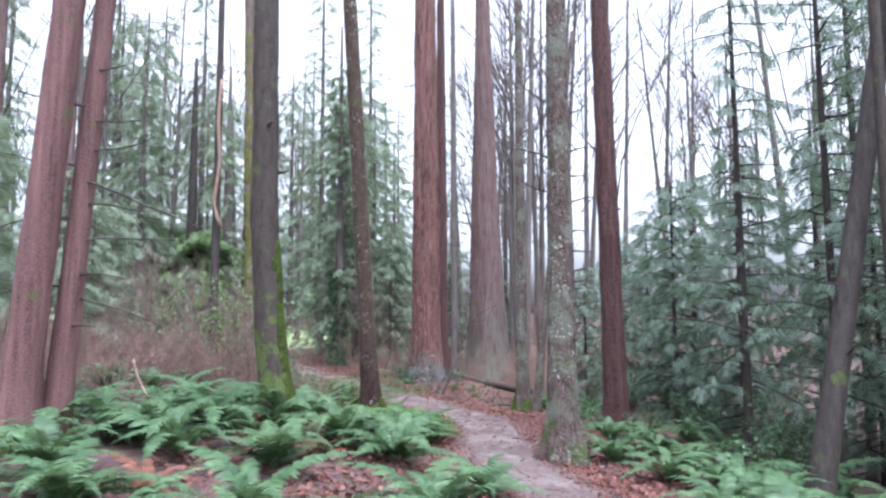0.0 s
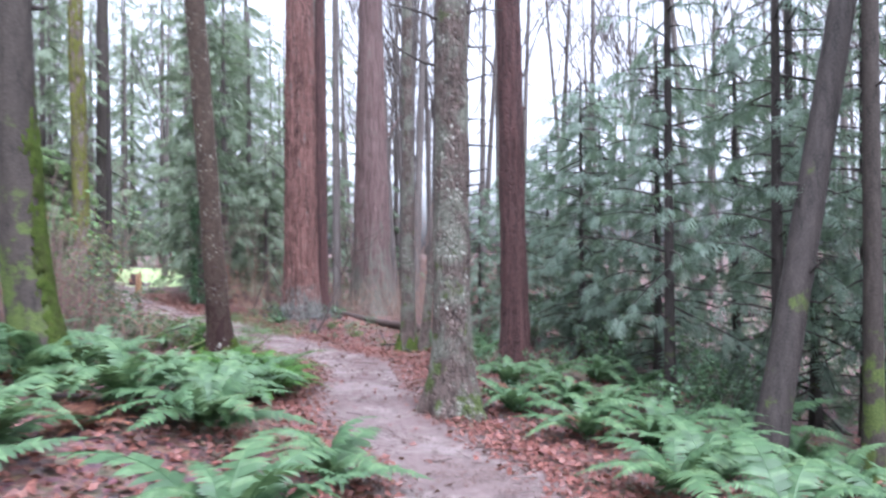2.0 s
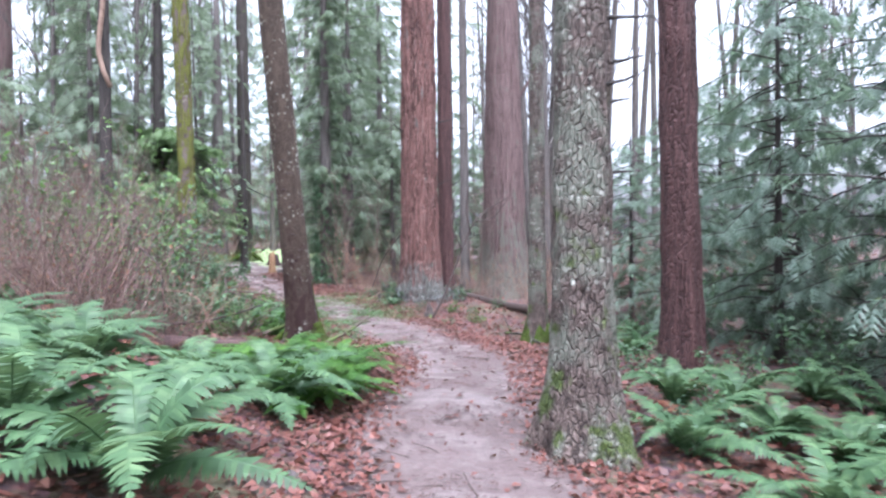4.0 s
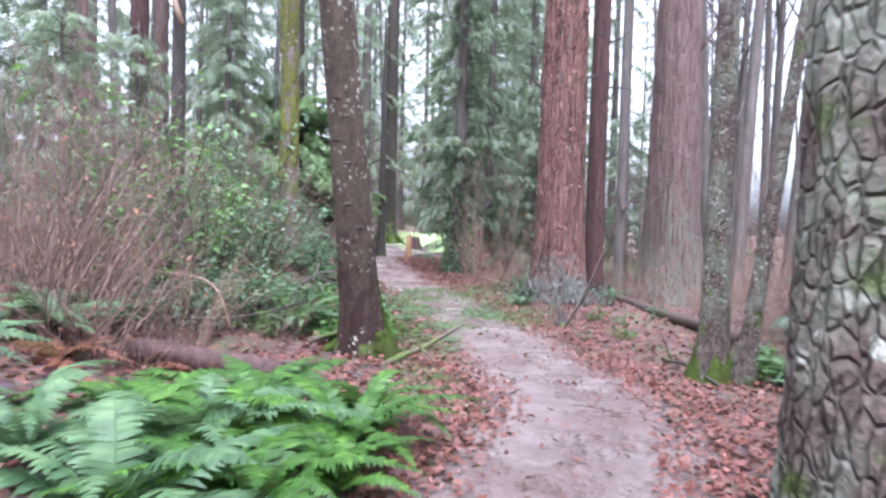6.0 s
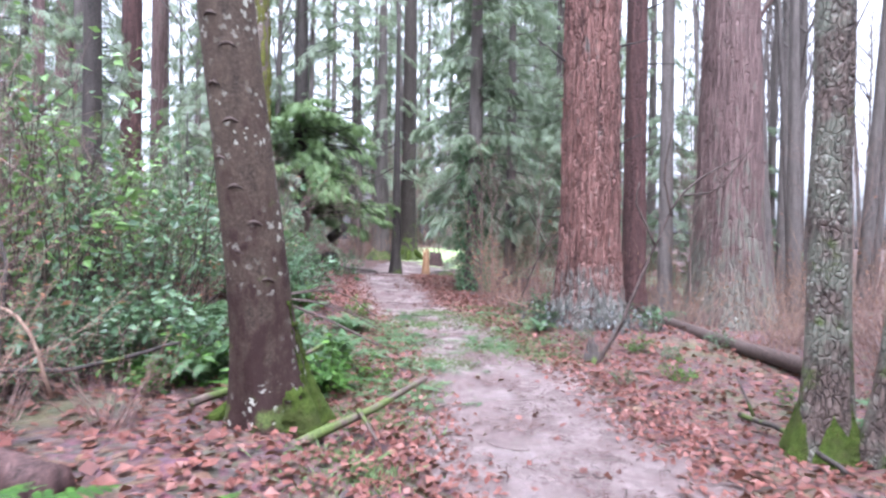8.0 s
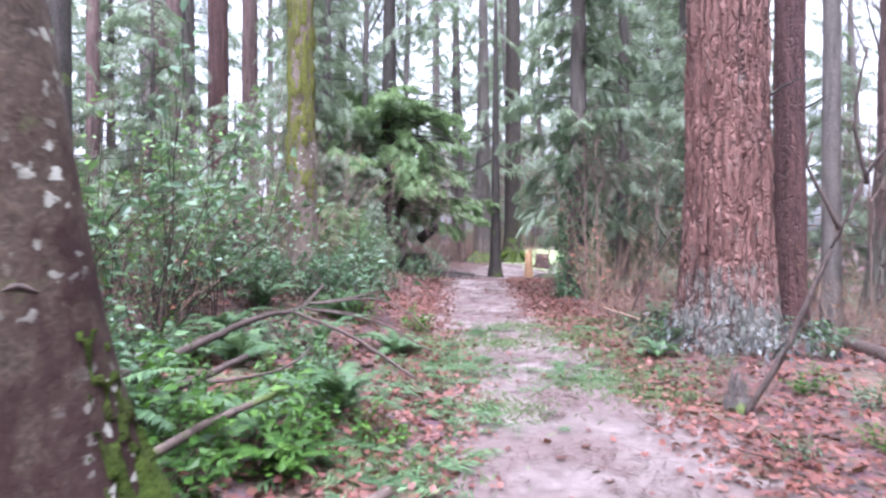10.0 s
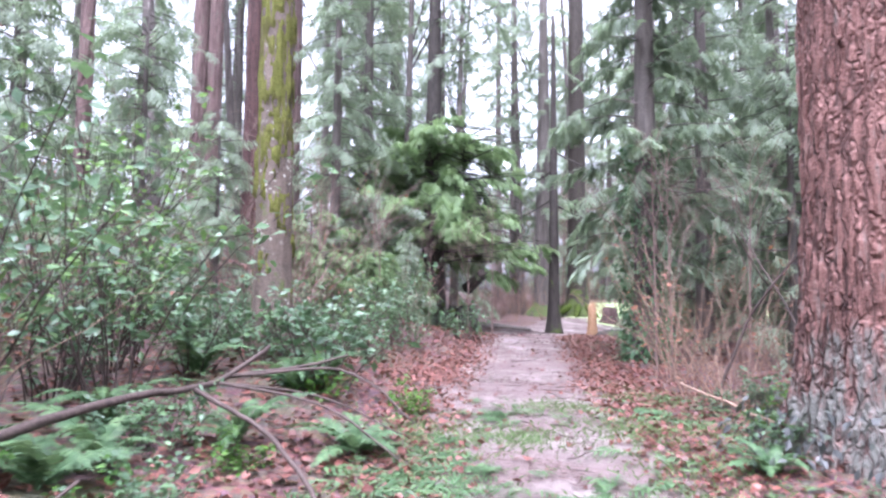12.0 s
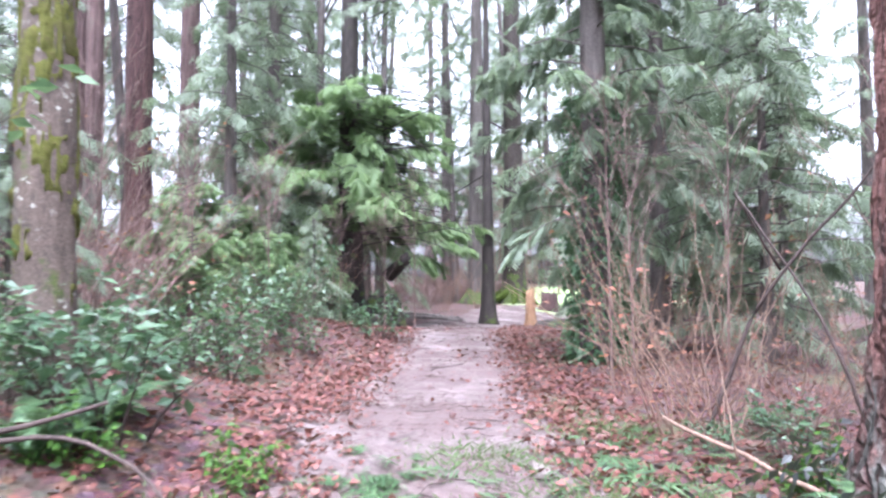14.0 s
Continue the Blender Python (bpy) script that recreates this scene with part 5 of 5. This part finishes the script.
def litter(name, n, seed, near, far, size, mat, label, ys=(-2, 36), lift=0.012, box=None):
    """Loose leaves lying on the ground along the trail."""
    rng = np.random.default_rng(seed)
    s = Shape()
    done = 0
    while done < n:
        k = rng.integers(len(TRAIL_LINE))
        p = TRAIL_LINE[k]
        if not ys[0] < p[1] < ys[1]:
            continue
        o = rng.uniform(near, far) if rng.random() < 0.75 else rng.uniform(near, far * 1.8)
        a = rng.uniform(0, 6.283)
        x, y = p[0] + o * math.cos(a), p[1] + o * math.sin(a)
        d = float(off_trail(np.array(x), np.array(y)) / girth(y))
        if d < near * rng.uniform(0.75, 1.2):
            continue
        v, f = leaf(rng, size * rng.uniform(0.5, 1.4))
        v[:, 1] *= rng.uniform(1.0, 2.0)
        v[:, 2] *= rng.uniform(-2, 3.5)
        w = np.array([math.cos(a * 7), math.sin(a * 7), rng.normal(0, 0.3)])
        z = hz(x, y) + 0.06 * noise.noise((x * 1.7, y * 1.7, 0)) + 0.03 * noise.noise((x * 5, y * 5, 3)) if d > 1.4 else hz(x, y)
        s.add(np.array([x, y, z + lift + 0.035 * rng.random()]) + v @ rotation(w, rng.normal(0, 0.45)).T, f)
        done += 1
    ob = new(name, s.mesh(name, mat, False))
    return tagged(ob, label, "leaves", kind="stuff")


litter("leaf_litter", 34000, 1, 0.82, 3.0, 0.066, M_LITTER, "fallen red-brown and tan leaves along the path")
litter("bank_leaves", 9000, 3, 2.4, 5.2, 0.09, M_LITTER, "fallen brown leaves under the brush", ys=(4, 33))
litter("verge_leaves", 13000, 4, 0.55, 1.5, 0.055, M_LITTER, "small brown leaves creeping over the path's edges", ys=(3, 34))
litter("path_leaves", 500, 2, 0.05, 0.9, 0.07, M_LITTER, "scattered dead leaves on the dirt path", lift=0.02)


def blades(name, n, seed, patches, mat, label, tall=0.07, category="grass"):
    rng = np.random.default_rng(seed)
    s = Shape()
    for _ in range(n):
        px, py, pr = patches[rng.integers(len(patches))]
        x, y = px + rng.normal(0, pr * 0.5), py + rng.normal(0, pr * 0.5)
        z, a, h = hz(x, y) - 0.005, rng.uniform(0, 6.28), tall * rng.uniform(0.5, 1.4)
        c, q = np.array([math.cos(a), math.sin(a), 0]), rng.normal(0, 0.9, 2)
        b = np.array([x, y, z])
        s.add([b - c * 0.006, b + c * 0.006, b + c * 0.005 + (q[0] * h * 0.5, q[1] * h * 0.5, h * 0.7), b + (q[0] * h, q[1] * h, h)], [(0, 1, 2), (0, 2, 3)])
    ob = new(name, s.mesh(name, mat, False))
    return tagged(ob, label, category, kind="stuff")


blades("grass_tufts", 11000, 5, [(-3.0, 22.7, 0.8), (-2.4, 21.6, 0.7), (-2.6, 23.6, 0.5), (-1.0, 23.6, 0.9), (-0.5, 22.7, 0.8), (-0.2, 22.0, 0.6), (-1.5, 24.8, 0.8), (-1.3, 20.7, 0.5), (-1.2, 18.9, 0.5), (-2.4, 26.5, 0.6),
                                 (-3.4, 23.2, 0.6), (-0.8, 17.6, 0.5), (-0.4, 16.3, 0.4), (-0.9, 22.2, 0.6), (-1.9, 24.4, 0.6), (-2.9, 25.0, 0.6)], M_GRASS, "short trampled grass and moss at the path's edge", 0.05)


def sprigs(n, seed, patches):
    """Torn evergreen sprays lying flat on the path's edge."""
    rng = np.random.default_rng(seed)
    s = Shape()
    for _ in range(n):
        px, py, pr = patches[rng.integers(len(patches))]
        x, y, a = px + rng.normal(0, pr), py + rng.normal(0, pr), rng.uniform(0, 6.283)
        v, f = spray(rng, rng.uniform(0.12, 0.34))
        s.add(np.array([x, y, hz(x, y) + 0.03 + 0.03 * rng.random()]) + v @ rotation(np.array([math.cos(a), math.sin(a), 0.12]), rng.normal(0, 0.2)).T, f)
    ob = new("fallen_sprays", s.mesh("fallen_sprays", M_FERN, False))
    return tagged(ob, "torn green evergreen sprays lying on the path", "foliage", kind="stuff")


sprigs(420, 9, [(-2.6, 21.8, 0.3), (-3.0, 22.7, 0.3), (-2.3, 22.2, 0.25), (-0.9, 23.4, 0.45), (-0.4, 22.6, 0.35), (-1.2, 22.3, 0.3), (-2.2, 20.7, 0.3), (-1.4, 20.2, 0.25), (-1.9, 25.4, 0.4), (-1.0, 18.6, 0.3), (-3.2, 24.2, 0.3)])



def twigs(n, seed):
    rng = np.random.default_rng(seed)
    s = Shape()
    for _ in range(n):
        p = TRAIL_LINE[rng.integers(60, len(TRAIL_LINE) - 60)]
        x, y, a = p[0] + rng.normal(0, 0.8), p[1] + rng.normal(0, 0.3), rng.uniform(0, 6.28)
        ln = rng.uniform(0.05, 0.4) * rng.choice((0.5, 1.0, 1.4))
        tube(s, wander((x, y, hz(x, y) + 0.025), (math.cos(a), math.sin(a), 0.0), ln, 0.12, 4, rng), 0.0025 + 0.008 * ln, 4)
    ob = new("fallen_twigs", s.mesh("fallen_twigs", M_TWIG))
    return tagged(ob, "thin dead twigs scattered on the path", "twigs", kind="stuff")


twigs(320, 6)


def needles(n, seed):
    """Dark needles, bark crumbs and leaf scraps trodden into the path, in drifts."""
    rng = np.random.default_rng(seed)
    s, done = Shape(), 0
    while done < n:
        p = TRAIL_LINE[rng.integers(50, len(TRAIL_LINE) - 70)]
        x, y = p[0] + rng.normal(0, 0.55), p[1] + rng.normal(0, 0.2)
        if noise.noise((x * 1.6, y * 1.6, 4)) + 0.5 * noise.noise((x * 5, y * 5, 8)) < rng.uniform(-0.25, 0.35):
            continue
        a, ln = rng.uniform(0, 6.283), rng.uniform(0.01, 0.05)
        c, d = np.array([math.cos(a), math.sin(a), 0.0]) * ln, np.array([-math.sin(a), math.cos(a), 0.0]) * rng.uniform(0.002, 0.01)
        b = np.array([x, y, hz(x, y) + 0.034])
        s.add([b - c, b + d, b + c + (0, 0, 0.008), b - d], [(0, 3, 2, 1)])
        done += 1
    ob = new("trodden_needles", s.mesh("trodden_needles", M_CRUMB, False))
    return tagged(ob, "dark needles and bark crumbs trodden into the dirt path", "needles", kind="stuff")


M_CRUMB = leafy("trodden_crumb_brown", [(0.0, (0.03, 0.017, 0.014)), (0.7, (0.085, 0.045, 0.038)), (1.0, (0.16, 0.10, 0.08))], 0.7, 0.0, 0.2)
needles(12000, 8)


def clearing():
    n, v = 40, []
    for k in range(n):
        a = 2 * math.pi * k / n
        q = 1 + 0.15 * math.sin(3 * a)
        v.append((-9.0 + 8.5 * q * math.cos(a), 58 + 13.0 * q * math.sin(a)))
    rings = [0.0] + [r for r in (0.35, 0.7, 1.0)]
    vs = [(-9, 58, hz(-9, 58) + 0.12)]
    for r in rings[1:]:
        vs += [(-9 + (x + 9) * r, 58 + (y - 58) * r, hz(-9 + (x + 9) * r, 58 + (y - 58) * r) + 0.12 - 0.1 * (r == 1)) for x, y in v]
    f = [(0, 1 + k, 1 + (k + 1) % n) for k in range(n)]
    for i in range(2):
        f += [(1 + i * n + k, 1 + (i + 1) * n + k, 1 + (i + 1) * n + (k + 1) % n, 1 + i * n + (k + 1) % n) for k in range(n)]
    ob = new("lawn", Shape().add(vs, f).mesh("lawn", M_LAWN))
    tagged(ob, "bright open lawn beyond the trees", "lawn", kind="structure")


# Lawn green is raised far above grass; the clearing's glare is in the colour.
M_LAWN = leafy("daylit_lawn_green", [(0.0, (0.28, 0.38, 0.16)), (1.0, (0.34, 0.44, 0.20))], 0.6, 0.0, 0.3)
clearing()
